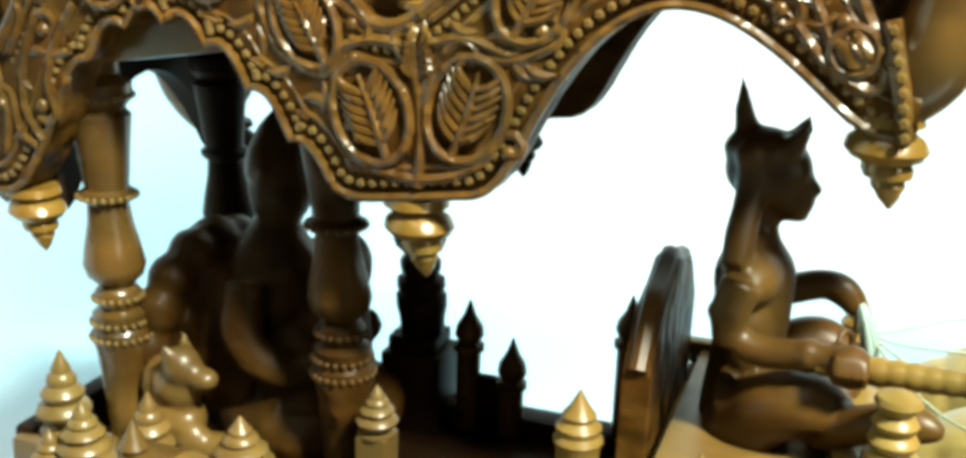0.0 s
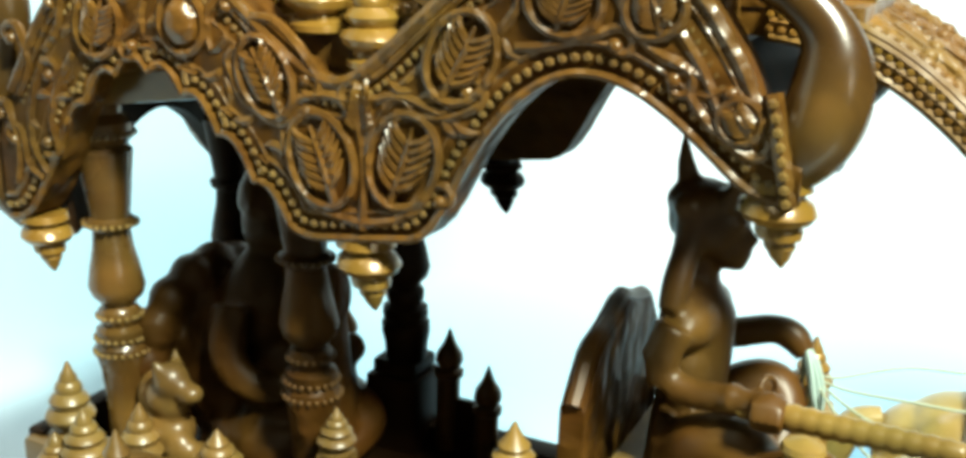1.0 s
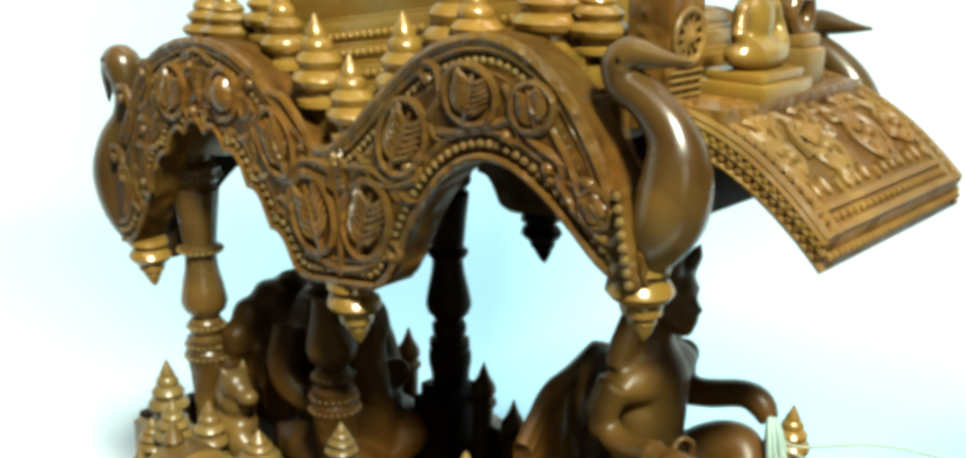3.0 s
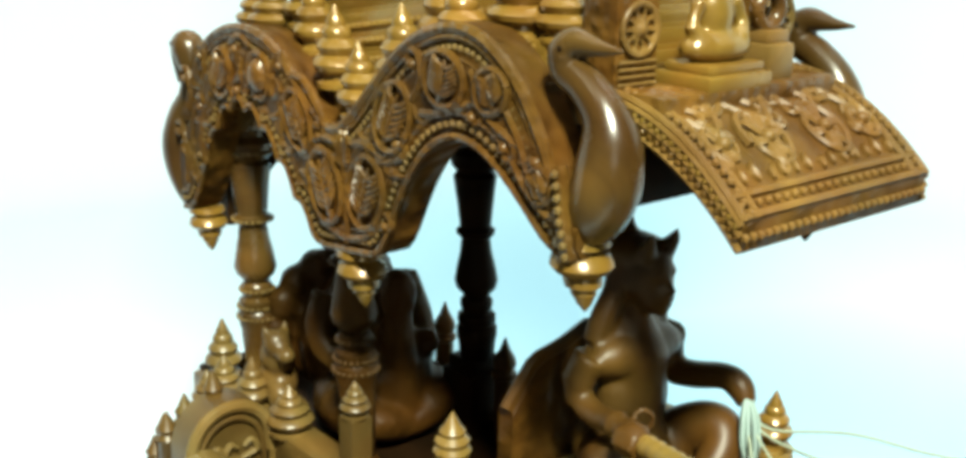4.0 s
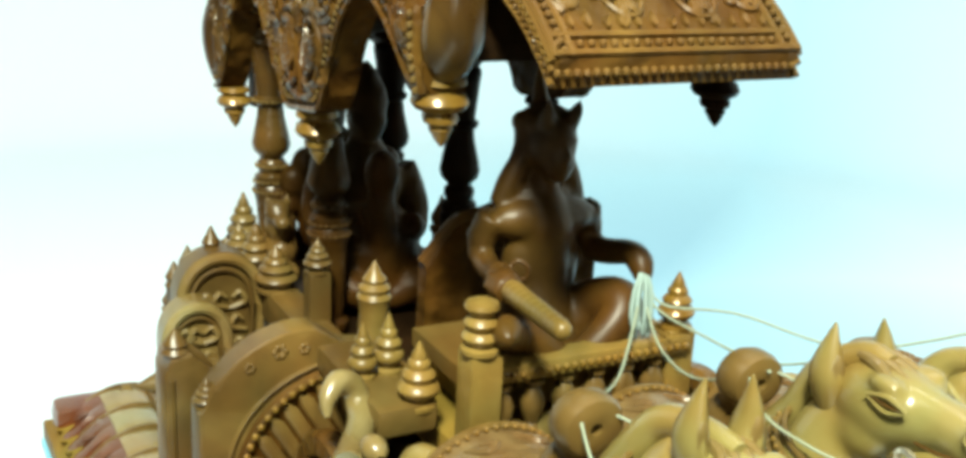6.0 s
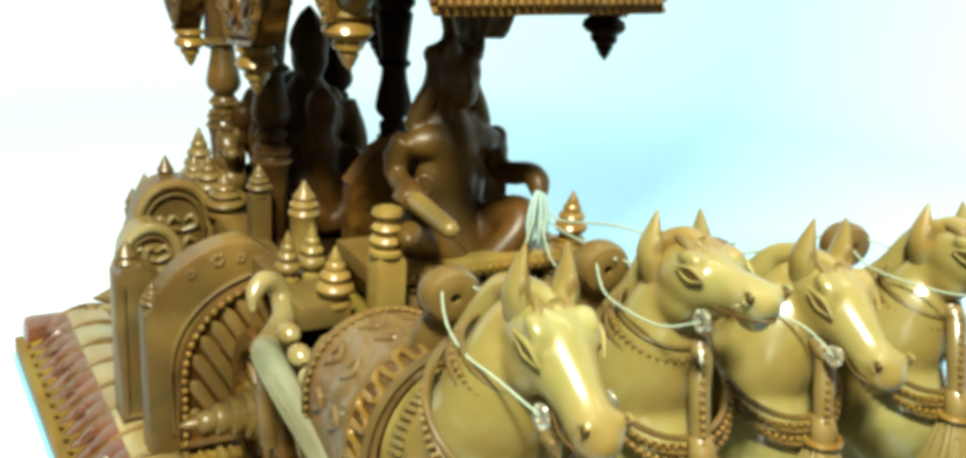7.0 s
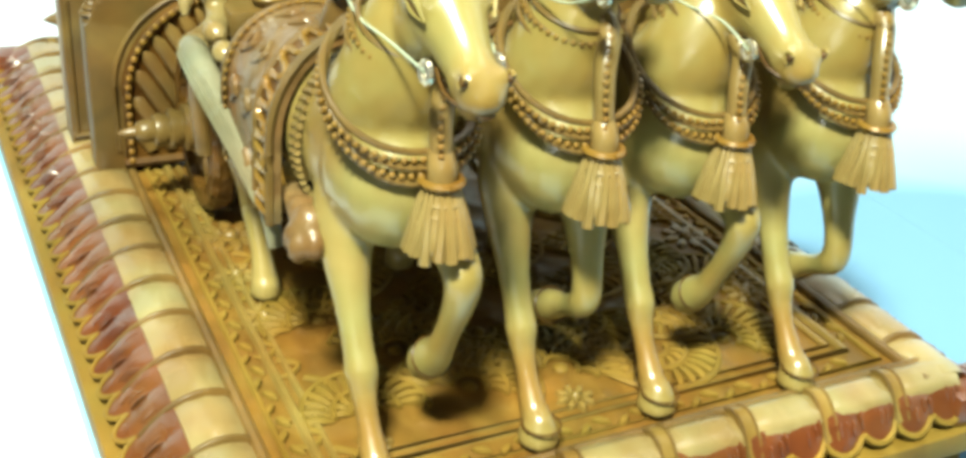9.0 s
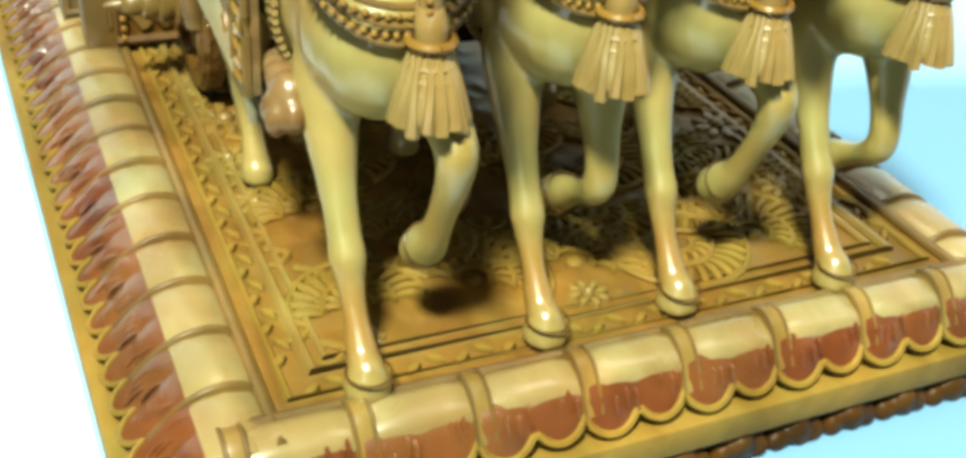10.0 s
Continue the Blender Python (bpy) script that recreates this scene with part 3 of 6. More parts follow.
def valance(y0, y1, name, side, shift=0.0):
    """One wavy side valance between y0 (outer face) and y1 (inner face), with its mouldings and relief."""
    bm = bmesh.new()
    cols = 150
    loops = []
    for i in range(cols + 1):
        x = -1.2 + 2.55 * i / cols
        lo, hi = fascia_low(x), fascia_high(x)
        if hi < lo + 0.05:
            hi = lo + 0.05
        scallop = 0.0
        if -0.95 < x < -0.08:
            scallop = 0.045 * abs(math.sin((x + 0.95) * math.pi / 0.125))
        lo += scallop
        swell = 0.025 * side
        loops.append([V(x + shift, y0, lo), V(x + shift, y0 + swell, lo + (hi - lo) * 0.3), V(x + shift, y0 + swell, lo + (hi - lo) * 0.7), V(x + shift, y0, hi), V(x + shift, y1, hi), V(x + shift, y1, lo)])
    rings(bm, loops)
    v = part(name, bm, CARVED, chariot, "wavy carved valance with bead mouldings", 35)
    out = 0.016 * side
    lowl = [V(-1.19 + 2.52 * i / 160, y0 + out, fascia_low(-1.19 + 2.52 * i / 160)) for i in range(161)]
    for p in lowl:
        if -0.95 < p.x < -0.08:
            p.z += 0.045 * abs(math.sin((p.x + 0.95) * math.pi / 0.125))
        p.x += shift
    high = [V(-1.15 + 2.45 * i / 160 + shift, y0 + out, fascia_high(-1.15 + 2.45 * i / 160)) for i in range(161)]

    def shifted(line, s):
        res = []
        for i, p in enumerate(line):
            d = (line[min(i + 1, len(line) - 1)] - line[max(i - 1, 0)]).normalized()
            res.append(p + V(-d.z, 0, d.x) * s)
        return res
    bm = bmesh.new()
    tube(bm, shifted(lowl, 0.008), 0.013, 6)
    tube(bm, shifted(lowl, 0.085), 0.011, 6)
    part("lower_moulding", bm, BROWN, v)
    part("beading", beads(shifted(lowl, 0.047), 0.034, 0.0145), HONEY, v)
    bm = bmesh.new()
    tube(bm, shifted(high, -0.012), 0.02, 6)
    tube(bm, shifted(high, -0.04), 0.012, 6)
    tube(bm, shifted(high, -0.105), 0.011, 6)
    part("upper_moulding", bm, BROWN, v)
    part("beading", beads(shifted(high, -0.073), 0.03, 0.013), HONEY, v)
    # end strip at the front corner
    bm = bmesh.new()
    tube(bm, [V(1.325 + shift, y0 + out, 2.04), V(1.305 + shift, y0 + out * 2, 2.16), V(1.265 + shift, y0 + out, 2.3)], 0.024, 6)
    part("end_strip", bm, BROWN, v)
    part("beading", beads([V(1.325 + shift, y0 + out * 2.6, 2.05), V(1.307 + shift, y0 + out * 3.4, 2.16), V(1.268 + shift, y0 + out * 2.6, 2.3)], 0.034, 0.015), HONEY, v)
    return v


def medallion(at, rx, rz, lean, y, side, owner, ribs=5, mat=BROWN):
    """An oval ring with a veined leaf in it, carved on a valance face."""
    bm = bmesh.new()
    c, s = math.cos(lean), math.sin(lean)

    def pt(a, b, d=0.0):
        return V(at[0] + a * c - b * s, y + side * (0.03 + d), at[1] + a * s + b * c)
    tube(bm, [pt(rx * math.cos(k * math.pi / 11), rz * math.sin(k * math.pi / 11)) for k in range(23)], 0.014, 6)
    if ribs:
        tube(bm, smooth_path([(*pt(0, -rz * 0.95), 0.013), (*pt(0.1 * rx, 0, 0.012), 0.012), (*pt(0, rz * 0.75, 0.006), 0.005)], 4), None, 6)
    for k in range(ribs):
        b0 = -0.62 + 1.2 * k / ribs
        for sg in (-1, 1):
            w = (1 - ((b0 + 0.3) / 1.2) ** 2) ** 0.5
            tube(bm, smooth_path([(*pt(0, b0 * rz, 0.004), 0.011), (*pt(sg * 0.38 * rx, (b0 + 0.2) * rz, 0.012), 0.011), (*pt(sg * 0.72 * rx * w, (b0 + 0.55) * rz * 0.95, 0.004), 0.004)], 3), None, 5)
    if ribs == 0:
        ball(bm, (at[0], y + side * 0.02, at[1]), (rx * 0.8, 0.05, rz * 0.8), 16, 10)
    return part("leaf_medallion" if ribs else "round_boss", bm, mat, owner)


def scroll(points, y, side, owner, r=0.016, curl=0.042):
    """A raised tendril on the valance, ending in a curl."""
    bm = bmesh.new()
    line = [(x, y + side * 0.02, z, r) for x, z in points]
    (x0, z0), (x1, z1) = points[-2], points[-1]
    a0 = math.atan2(z1 - z0, x1 - x0)
    turn = 1 if (len(points) % 2) else -1
    cx, cz = x1 - turn * math.sin(a0) * curl, z1 + turn * math.cos(a0) * curl
    for k in range(1, 9):
        a = a0 - turn * math.pi / 2 + turn * k * 0.6
        rr = curl * (1 - k / 12)
        line.append((cx + rr * math.cos(a), y + side * 0.02, cz + rr * math.sin(a), r * (1 - k / 20)))
    tube(bm, smooth_path(line, 3), None, 6)
    ball(bm, (line[-1][0], y + side * 0.025, line[-1][2]), r * 1.25, 8, 5)
    return part("tendril", bm, BROWN, owner)


def dress(v, y, side):
    med = [((0.045, 1.985), 0.105, 0.135, 0.35), ((0.305, 2.015), 0.105, 0.135, -0.3), ((0.47, 2.31), 0.095, 0.125, -0.45), ((0.745, 2.475), 0.1, 0.085, -0.2),
           ((0.975, 2.47), 0.075, 0.065, 0.3), ((-0.14, 2.2), 0.085, 0.12, 0.5), ((-0.43, 2.33), 0.08, 0.09, 0.2), ((-0.75, 2.3), 0.085, 0.1, -0.3), ((1.2, 2.23), 0.05, 0.05, 0.6)]
    for at, rx, rz, lean in med:
        medallion(at, rx, rz, lean, y, side, v, 0 if -0.5 < at[0] < -0.3 else 6)
    for pts in ([(0.175, 1.80), (0.18, 1.95), (0.165, 2.08), (0.11, 2.16)], [(0.175, 1.80), (0.185, 1.95), (0.20, 2.08), (0.26, 2.17)],
                [(0.17, 1.82), (0.08, 1.83), (0.0, 1.86), (-0.03, 1.9)], [(0.18, 1.82), (0.27, 1.84), (0.35, 1.89), (0.39, 1.95)],
                [(-0.02, 2.12), (-0.1, 2.07), (-0.22, 2.13), (-0.27, 2.22)], [(-0.27, 2.30), (-0.33, 2.26), (-0.34, 2.36), (-0.3, 2.42)],
                [(-0.57, 2.38), (-0.6, 2.31), (-0.66, 2.27)], [(-0.86, 2.2), (-0.93, 2.1), (-0.97, 1.98), (-0.95, 1.9)], [(-1.0, 1.8), (-1.06, 1.9), (-1.04, 2.05), (-1.0, 2.15)],
                [(0.36, 2.14), (0.44, 2.15), (0.52, 2.19)], [(0.57, 2.38), (0.62, 2.45), (0.61, 2.52)], [(0.62, 2.35), (0.7, 2.36), (0.8, 2.39), (0.88, 2.42)],
                [(0.87, 2.52), (0.91, 2.45), (0.97, 2.38), (1.06, 2.34)], [(1.04, 2.42), (1.1, 2.34), (1.14, 2.26)], [(1.07, 2.28), (1.14, 2.2), (1.22, 2.15)],
                [(0.2, 2.17), (0.3, 2.19), (0.4, 2.16)], [(0.14, 2.16), (0.05, 2.17), (-0.03, 2.15)], [(-0.5, 2.43), (-0.58, 2.47), (-0.66, 2.44)], [(-1.14, 1.75), (-1.12, 1.88), (-1.16, 2.0)], [(-1.1, 2.05), (-1.05, 2.15), (-1.08, 2.25)], [(-0.98, 2.2), (-0.92, 2.27), (-0.9, 2.35)],
                [(-1.02, 1.78), (-1.08, 1.82), (-1.1, 1.92)], [(-0.2, 2.36), (-0.12, 2.36), (-0.04, 2.3), (0.03, 2.22)]):
        scroll(pts, y, side, v)
    fill = random.Random(7)
    for k in range(46):
        x = -1.1 + 2.3 * (k + fill.random()) / 46
        lo, hi = fascia_low(x) + 0.12, fascia_high(x) - 0.13
        if hi < lo:
            continue
        z = lo + (hi - lo) * fill.random()
        if any(((x - a[0]) / (rx + 0.03)) ** 2 + ((z - a[1]) / (rz + 0.03)) ** 2 < 1 for a, rx, rz, _ in med):
            continue
        a = fill.uniform(0, 6.28)
        d = V(math.cos(a), 0, math.sin(a))
        q = V(-d.z, 0, d.x)
        p = V(x, y + side * 0.018, z)
        bm = bmesh.new()
        tube(bm, smooth_path([(*(p - d * 0.045), 0.006), (*(p + q * 0.012), 0.018), (*(p + d * 0.05 - q * 0.01), 0.005)], 4), None, 6)
        part("leaf", bm, BROWN, v)
    for k in range(5):
        for sg in (-1, 1):
            bm = bmesh.new()
            tube(bm, smooth_path([(0.172, y + side * 0.02, 2.08 + 0.012 * k, 0.01), (0.172 + sg * (0.035 - 0.004 * k), y + side * 0.035, 2.11 + 0.02 * k, 0.012), (0.172 + sg * 0.012, y + side * 0.02, 2.15 + 0.02 * k, 0.004)], 3), None, 5)
            part("petal", bm, BROWN, v)


near = valance(-0.66, -0.54, "side_valance", -1)
dress(near, -0.66, -1)
valance(0.58, 0.47, "side_valance", 1, -0.05)

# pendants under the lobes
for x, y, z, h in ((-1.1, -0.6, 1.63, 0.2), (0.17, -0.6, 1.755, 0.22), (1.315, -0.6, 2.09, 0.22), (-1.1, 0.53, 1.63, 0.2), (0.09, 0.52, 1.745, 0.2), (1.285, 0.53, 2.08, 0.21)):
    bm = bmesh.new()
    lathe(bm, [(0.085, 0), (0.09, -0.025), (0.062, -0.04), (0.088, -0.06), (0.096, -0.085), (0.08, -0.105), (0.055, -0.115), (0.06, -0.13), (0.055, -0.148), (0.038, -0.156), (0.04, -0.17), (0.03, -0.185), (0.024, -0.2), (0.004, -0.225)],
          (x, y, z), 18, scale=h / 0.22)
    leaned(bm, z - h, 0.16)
    # far pendants take the painted shade tone in place of gold
    part("pendant", bm, GOLD if y < 0 else DARK_SHADED, chariot, "polished turned pendant under the valance")

# ceiling under the roof and the end walls of the canopy, shade put into their colour
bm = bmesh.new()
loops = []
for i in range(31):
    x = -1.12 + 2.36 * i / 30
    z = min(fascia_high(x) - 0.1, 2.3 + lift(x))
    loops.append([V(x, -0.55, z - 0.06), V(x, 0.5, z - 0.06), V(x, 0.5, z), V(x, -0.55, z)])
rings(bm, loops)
part("roof_underside", bm, DARK_SHADED, chariot)
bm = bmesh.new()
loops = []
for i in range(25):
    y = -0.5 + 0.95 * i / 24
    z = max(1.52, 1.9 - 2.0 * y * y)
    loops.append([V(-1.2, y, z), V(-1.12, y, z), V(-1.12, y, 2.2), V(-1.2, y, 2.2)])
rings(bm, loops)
part("back_valance", bm, DARK_SHADED, chariot)

# stepped roof with turned finials
for k, (x0, x1, hy, z0, z1) in enumerate(((-1.0, 1.12, 0.55, 2.16, 2.34), (-0.86, 1.06, 0.5, 2.34, 2.4), (-0.8, 1.0, 0.46, 2.4, 2.47), (-0.72, 0.94, 0.42, 2.47, 2.53), (-0.66, 0.88, 0.38, 2.53, 2.62), (-0.56, 0.78, 0.32, 2.62, 2.8), (-0.4, 0.6, 0.24, 2.8, 2.95))):
    bm = bmesh.new()
    box(bm, (x0, -0.04 - hy, z0), (x1, -0.04 + hy, z1 - 0.012), 0.014)
    box(bm, (x0 + 0.03, -0.01 - hy, z1 - 0.02), (x1 - 0.03, -0.07 + hy, z1 + 0.005), 0.004)
    for v in bm.verts:
        v.co.z += lift(v.co.x)
    t = part("roof_tier", bm, GOLD if k > 0 else SMOOTH, chariot, "stepped moulding of the canopy roof")
    if 1 <= k <= 4:
        bm = beads([V(x0 + 0.02, -0.045 - hy, z0 + 0.03 + lift(x0)), V(x1 - 0.02, -0.045 - hy, z0 + 0.03 + lift(x1))], 0.035, 0.013)
        part("beading", bm, GOLD, t)
for x, y, z, h, w in ((0.17, -0.6, 2.25, 0.27, 0.17), (-0.04, -0.56, 2.33, 0.3, 0.18), (0.38, -0.56, 2.37, 0.3, 0.19), (-0.3, -0.5, 2.42, 0.3, 0.16), (0.62, -0.5, 2.5, 0.28, 0.19), (0.5, -0.46, 2.5, 0.34, 0.2),
                      (-0.62, -0.5, 2.46, 0.22, 0.2), (-0.8, -0.46, 2.44, 0.24, 0.2), (-0.46, -0.44, 2.5, 0.26, 0.18), (0.85, -0.46, 2.6, 0.26, 0.2), (-0.92, -0.36, 2.42, 0.22, 0.17), (1.0, -0.42, 2.6, 0.22, 0.17),
                      (0.17, 0.5, 2.25, 0.27, 0.17), (-0.5, 0.42, 2.46, 0.26, 0.18), (0.7, 0.42, 2.55, 0.26, 0.18)):
    bm = bmesh.new()
    finial(bm, (x, y, z), h, w)
    leaned(bm, z, 0.13)
    part("finial", bm, GOLD, chariot, "golden turned finial of the canopy roof")

# corner birds of the canopy: a swelling body, a curled neck and a beaked head
FRONT_BIRD = [(1.3, 2.07, 0.04), (1.335, 2.15, 0.085), (1.375, 2.25, 0.1), (1.385, 2.36, 0.09), (1.355, 2.45, 0.066), (1.28, 2.52, 0.056), (1.215, 2.555, 0.056), (1.2, 2.605, 0.058), (1.24, 2.635, 0.045), (1.33, 2.63, 0.022), (1.41, 2.63, 0.005)]
REAR_BIRD = [(-1.24, 1.58, 0.03), (-1.29, 1.67, 0.075), (-1.34, 1.78, 0.1), (-1.36, 1.9, 0.105), (-1.33, 2.02, 0.085), (-1.27, 2.12, 0.06), (-1.245, 2.21, 0.055), (-1.25, 2.29, 0.068), (-1.275, 2.345, 0.075), (-1.33, 2.345, 0.056), (-1.375, 2.29, 0.035), (-1.39, 2.21, 0.014), (-1.393, 2.17, 0.004)]
for line, x0, y, eye in ((FRONT_BIRD, 0.0, -0.6, (1.215, 2.62, 0.044)), (FRONT_BIRD, -0.03, 0.54, (1.215, 2.62, 0.044)), (REAR_BIRD, 0.04, -0.6, (-1.31, 2.36, 0.06)), (REAR_BIRD, 0.0, 0.52, (-1.31, 2.36, 0.06))):
    bm = bmesh.new()
    tube(bm, smooth_path([(x + x0, y, z, r) for x, z, r in line], 6), None, 16, 1.0, (0, 1, 0))
    b = part("corner_bird", bm, SMOOTH, chariot, "polished wooden bird with curled neck on the canopy corner")
    for sg in (-1, 1):
        bm = bmesh.new()
        ball(bm, (eye[0] + x0, y + sg * eye[2], eye[1]), 0.013)
        part("eye", bm, DARK_SHADED, b)


# front awning: a curved carved sheet
def awn(u, v, d=0.0):
    """u: 0 at the roof to 1 at the lower edge, v: across; d: above the surface."""
    x = 1.2 + 0.54 * u
    z = 2.485 - 0.04 * u - 0.235 * u ** 2.2
    dx, dz = 0.54, -0.04 - 0.517 * u ** 1.2
    k = (dx * dx + dz * dz) ** 0.5
    return V(x - dz / k * d, v * 0.462, z + dx / k * d)


def awn_line(points, d, r):
    return [(*awn(u, v, d), r) for u, v in smooth_path(points, 6)]


bm = bmesh.new()
loops = []
for i in range(25):
    u = i / 24
    loops.append([awn(u, -1), awn(u, -0.33), awn(u, 0.33), awn(u, 1), awn(u, 1) - V(0.01, 0, 0.09), awn(u, -1) - V(0.01, 0, 0.09)])
rings(bm, loops)
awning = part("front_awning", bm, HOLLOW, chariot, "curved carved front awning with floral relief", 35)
part("beading", beads([awn(1.0, -0.97 + 1.94 * i / 20) + V(0.004, 0, -0.045) for i in range(21)], 0.034, 0.015), AWNING, awning)
bm = bmesh.new()
for vv in (-0.985, 0.985, -0.86, 0.86):
    tube(bm, awn_line([(0.0, vv), (0.5, vv), (1.0, vv)], 0.006, 0.012), None, 6)
for uu in (0.985, 0.9):
    tube(bm, awn_line([(uu, -0.985), (uu, 0), (uu, 0.985)], 0.006, 0.013), None, 6)
for dd in (-0.01, -0.04, -0.08):
    for vv in (-1.005, 1.005):
        tube(bm, [(*(awn(i / 20, vv) + V(0, 0, dd)), 0.011) for i in range(21)], None, 6)
part("border_moulding", bm, AWNING, awning)
for vv in (-0.92, 0.92):
    part("beading", beads([awn(i / 20, vv, 0.012) for i in range(21)], 0.034, 0.013), AWNING, awning)
    # sunk dark beads, their colour standing in for the shade inside drilled holes
    part("hole_shade_dots", beads([awn(i / 20, vv * 0.955, 0.0) for i in range(21)], 0.034, 0.011), DARK_SHADED, awning)["kind"] = "stuff"
for dd in (-0.025, -0.06):
    part("beading", beads([awn(i / 20, -1.012) + V(0, 0, dd) for i in range(21)], 0.03, 0.012), BROWN if dd < -0.05 else GOLD, awning)
part("beading", beads([awn(0.943, -0.95 + 1.9 * i / 20, 0.006) for i in range(21)], 0.04, 0.014), AWNING, awning)
def awn_leaf(owner, cu, cv, a, size, mat=AWNING):
    """A veined leaf lying on the awning, pointing along the angle a."""
    c, q = math.cos(a), math.sin(a)

    def at(l, w, d):
        return awn(cu + (l * q + w * c) * 1.1, cv + (l * c - w * q), d)
    bm = bmesh.new()
    loops = []
    for k in range(9):
        l = size * k / 8
        w = size * 0.42 * math.sin(math.pi * (k / 8) ** 0.7) + 0.004
        loops.append([at(l, -w, -0.004), at(l, -w * 0.5, 0.013), at(l, 0, 0.006), at(l, w * 0.5, 0.013), at(l, w, -0.004), at(l, 0, -0.02)])
    rings(bm, loops)
    return part("leaf", bm, mat, owner, "", 70)


for cu, cv, r, turn in ((0.29, -0.58, 0.2, 0.3), (0.27, -0.02, 0.2, 2.2), (0.29, 0.55, 0.2, 1.0), (0.66, -0.3, 0.2, 3.0), (0.66, 0.3, 0.2, 4.0), (0.66, -0.74, 0.13, 2.0), (0.66, 0.74, 0.13, 5.0)):
    bm = bmesh.new()
    tube(bm, [(*awn(cu + 0.95 * r * (1 - k / 70) * math.sin(turn + k * 0.26), cv + r * (1 - k / 70) * math.cos(turn + k * 0.26), 0.006), 0.015 - 0.0002 * k) for k in range(27)], None, 6)
    flower = part("rosette", bm, AWNING, awning)
    for k in range(6):
        a = turn + 2 * math.pi * k / 6
        bm = bmesh.new()
        tube(bm, smooth_path([(*awn(cu + 0.02 * math.sin(a), cv + 0.02 * math.cos(a), 0.005), 0.012), (*awn(cu + 0.6 * r * math.sin(a), cv + 0.5 * r * math.cos(a), 0.01), 0.028 * r / 0.2), (*awn(cu + 0.85 * r * math.sin(a), cv + 0.75 * r * math.cos(a), 0.0), 0.008)], 3), None, 6, 0.5)
        part("petal", bm, AWNING, flower)
    bm = bmesh.new()
    ball(bm, awn(cu, cv, 0.014), (0.026, 0.026, 0.022), 8, 5)
    part("flower_heart", bm, AWNING, flower)
vine = [(0.47 + 0.12 * math.sin(k * 1.02), -0.82 + 1.64 * k / 20) for k in range(21)]
bm = bmesh.new()
tube(bm, [(*awn(u, v, 0.005), 0.014) for u, v in smooth_path(vine, 3)], None, 6)
part("vine", bm, AWNING, awning)
rnd = random.Random(11)
for k in range(1, 20):
    u, v = vine[k]
    for sg in (-1, 1):
        awn_leaf(awning, u, v, sg * rnd.uniform(0.6, 1.4) + (0 if k % 3 else math.pi), rnd.uniform(0.07, 0.11))
for k in range(13):
    for u, sg in ((0.1, -1), (0.86, 1)):
        awn_leaf(awning, u, -0.78 + 0.13 * k, sg * -1.2 + rnd.uniform(-0.5, 0.5), rnd.uniform(0.06, 0.09))
for k in range(26):
    bm = bmesh.new()
    u, v = rnd.uniform(0.08, 0.84), rnd.uniform(-0.8, 0.8)
    a = rnd.uniform(0, 6.28)
    tube(bm, smooth_path([(*awn(u, v, 0.002), 0.004), (*awn(u + 0.05 * math.sin(a), v + 0.04 * math.cos(a), 0.008), 0.012), (*awn(u + 0.09 * math.sin(a + 0.6), v + 0.07 * math.cos(a + 0.6), 0.006), 0.012), (*awn(u + 0.08 * math.sin(a + 1.3), v + 0.07 * math.cos(a + 1.3), 0.002), 0.006)], 3), None, 6)
    part("tendril", bm, AWNING, awning)

# pillars -----------------------------------------------------------------------------
PILLAR = [(0.075, 0.0), (0.1, 0.03), (0.1, 0.06), (0.07, 0.08), (0.08, 0.14), (0.085, 0.3), (0.095, 0.42), (0.105, 0.46), (0.105, 0.5), (0.09, 0.515), (0.1, 0.53), (0.098, 0.56), (0.07, 0.575), (0.082, 0.595), (0.085, 0.625), (0.075, 0.64),
          (0.06, 0.65), (0.1, 0.685), (0.112, 0.72), (0.1, 0.78), (0.08, 0.86), (0.073, 0.92), (0.095, 0.935), (0.1, 0.955), (0.078, 0.97), (0.085, 1.02), (0.095, 1.1), (0.11, 1.2), (0.09, 1.22), (0.12, 1.25), (0.12, 1.3), (0.085, 1.33), (0.085, 1.6)]
# shade under the canopy is put into the inner and far pillars' colours
for x, y, mat in ((-0.955, -0.455, SMOOTH), (-0.17, -0.43, DUSK), (-0.94, 0.2, DARK_SHADED), (-0.19, 0.24, DARK_SHADED)):
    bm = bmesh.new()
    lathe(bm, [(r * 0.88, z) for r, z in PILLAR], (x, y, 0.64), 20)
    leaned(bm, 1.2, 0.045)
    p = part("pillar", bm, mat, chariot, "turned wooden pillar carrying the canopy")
    if y < 0:
        for r, z in ((0.096, 1.12), (0.09, 1.17), (0.077, 1.25), (0.09, 1.585), (0.107, 1.9)):
            c = x - 0.045 * (z - 1.2)
            part("beading", beads([V(c + r * math.cos(k * math.pi / 12), y + r * math.sin(k * math.pi / 12), z) for k in range(25)], 0.026, 0.0105), HONEY if mat == SMOOTH else FIGURE, p)

# far pedestal, coloured as shaded
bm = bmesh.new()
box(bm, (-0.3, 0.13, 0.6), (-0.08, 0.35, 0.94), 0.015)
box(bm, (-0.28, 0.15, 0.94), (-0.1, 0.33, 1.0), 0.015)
part("pedestal", bm, DARK_SHADED, chariot)

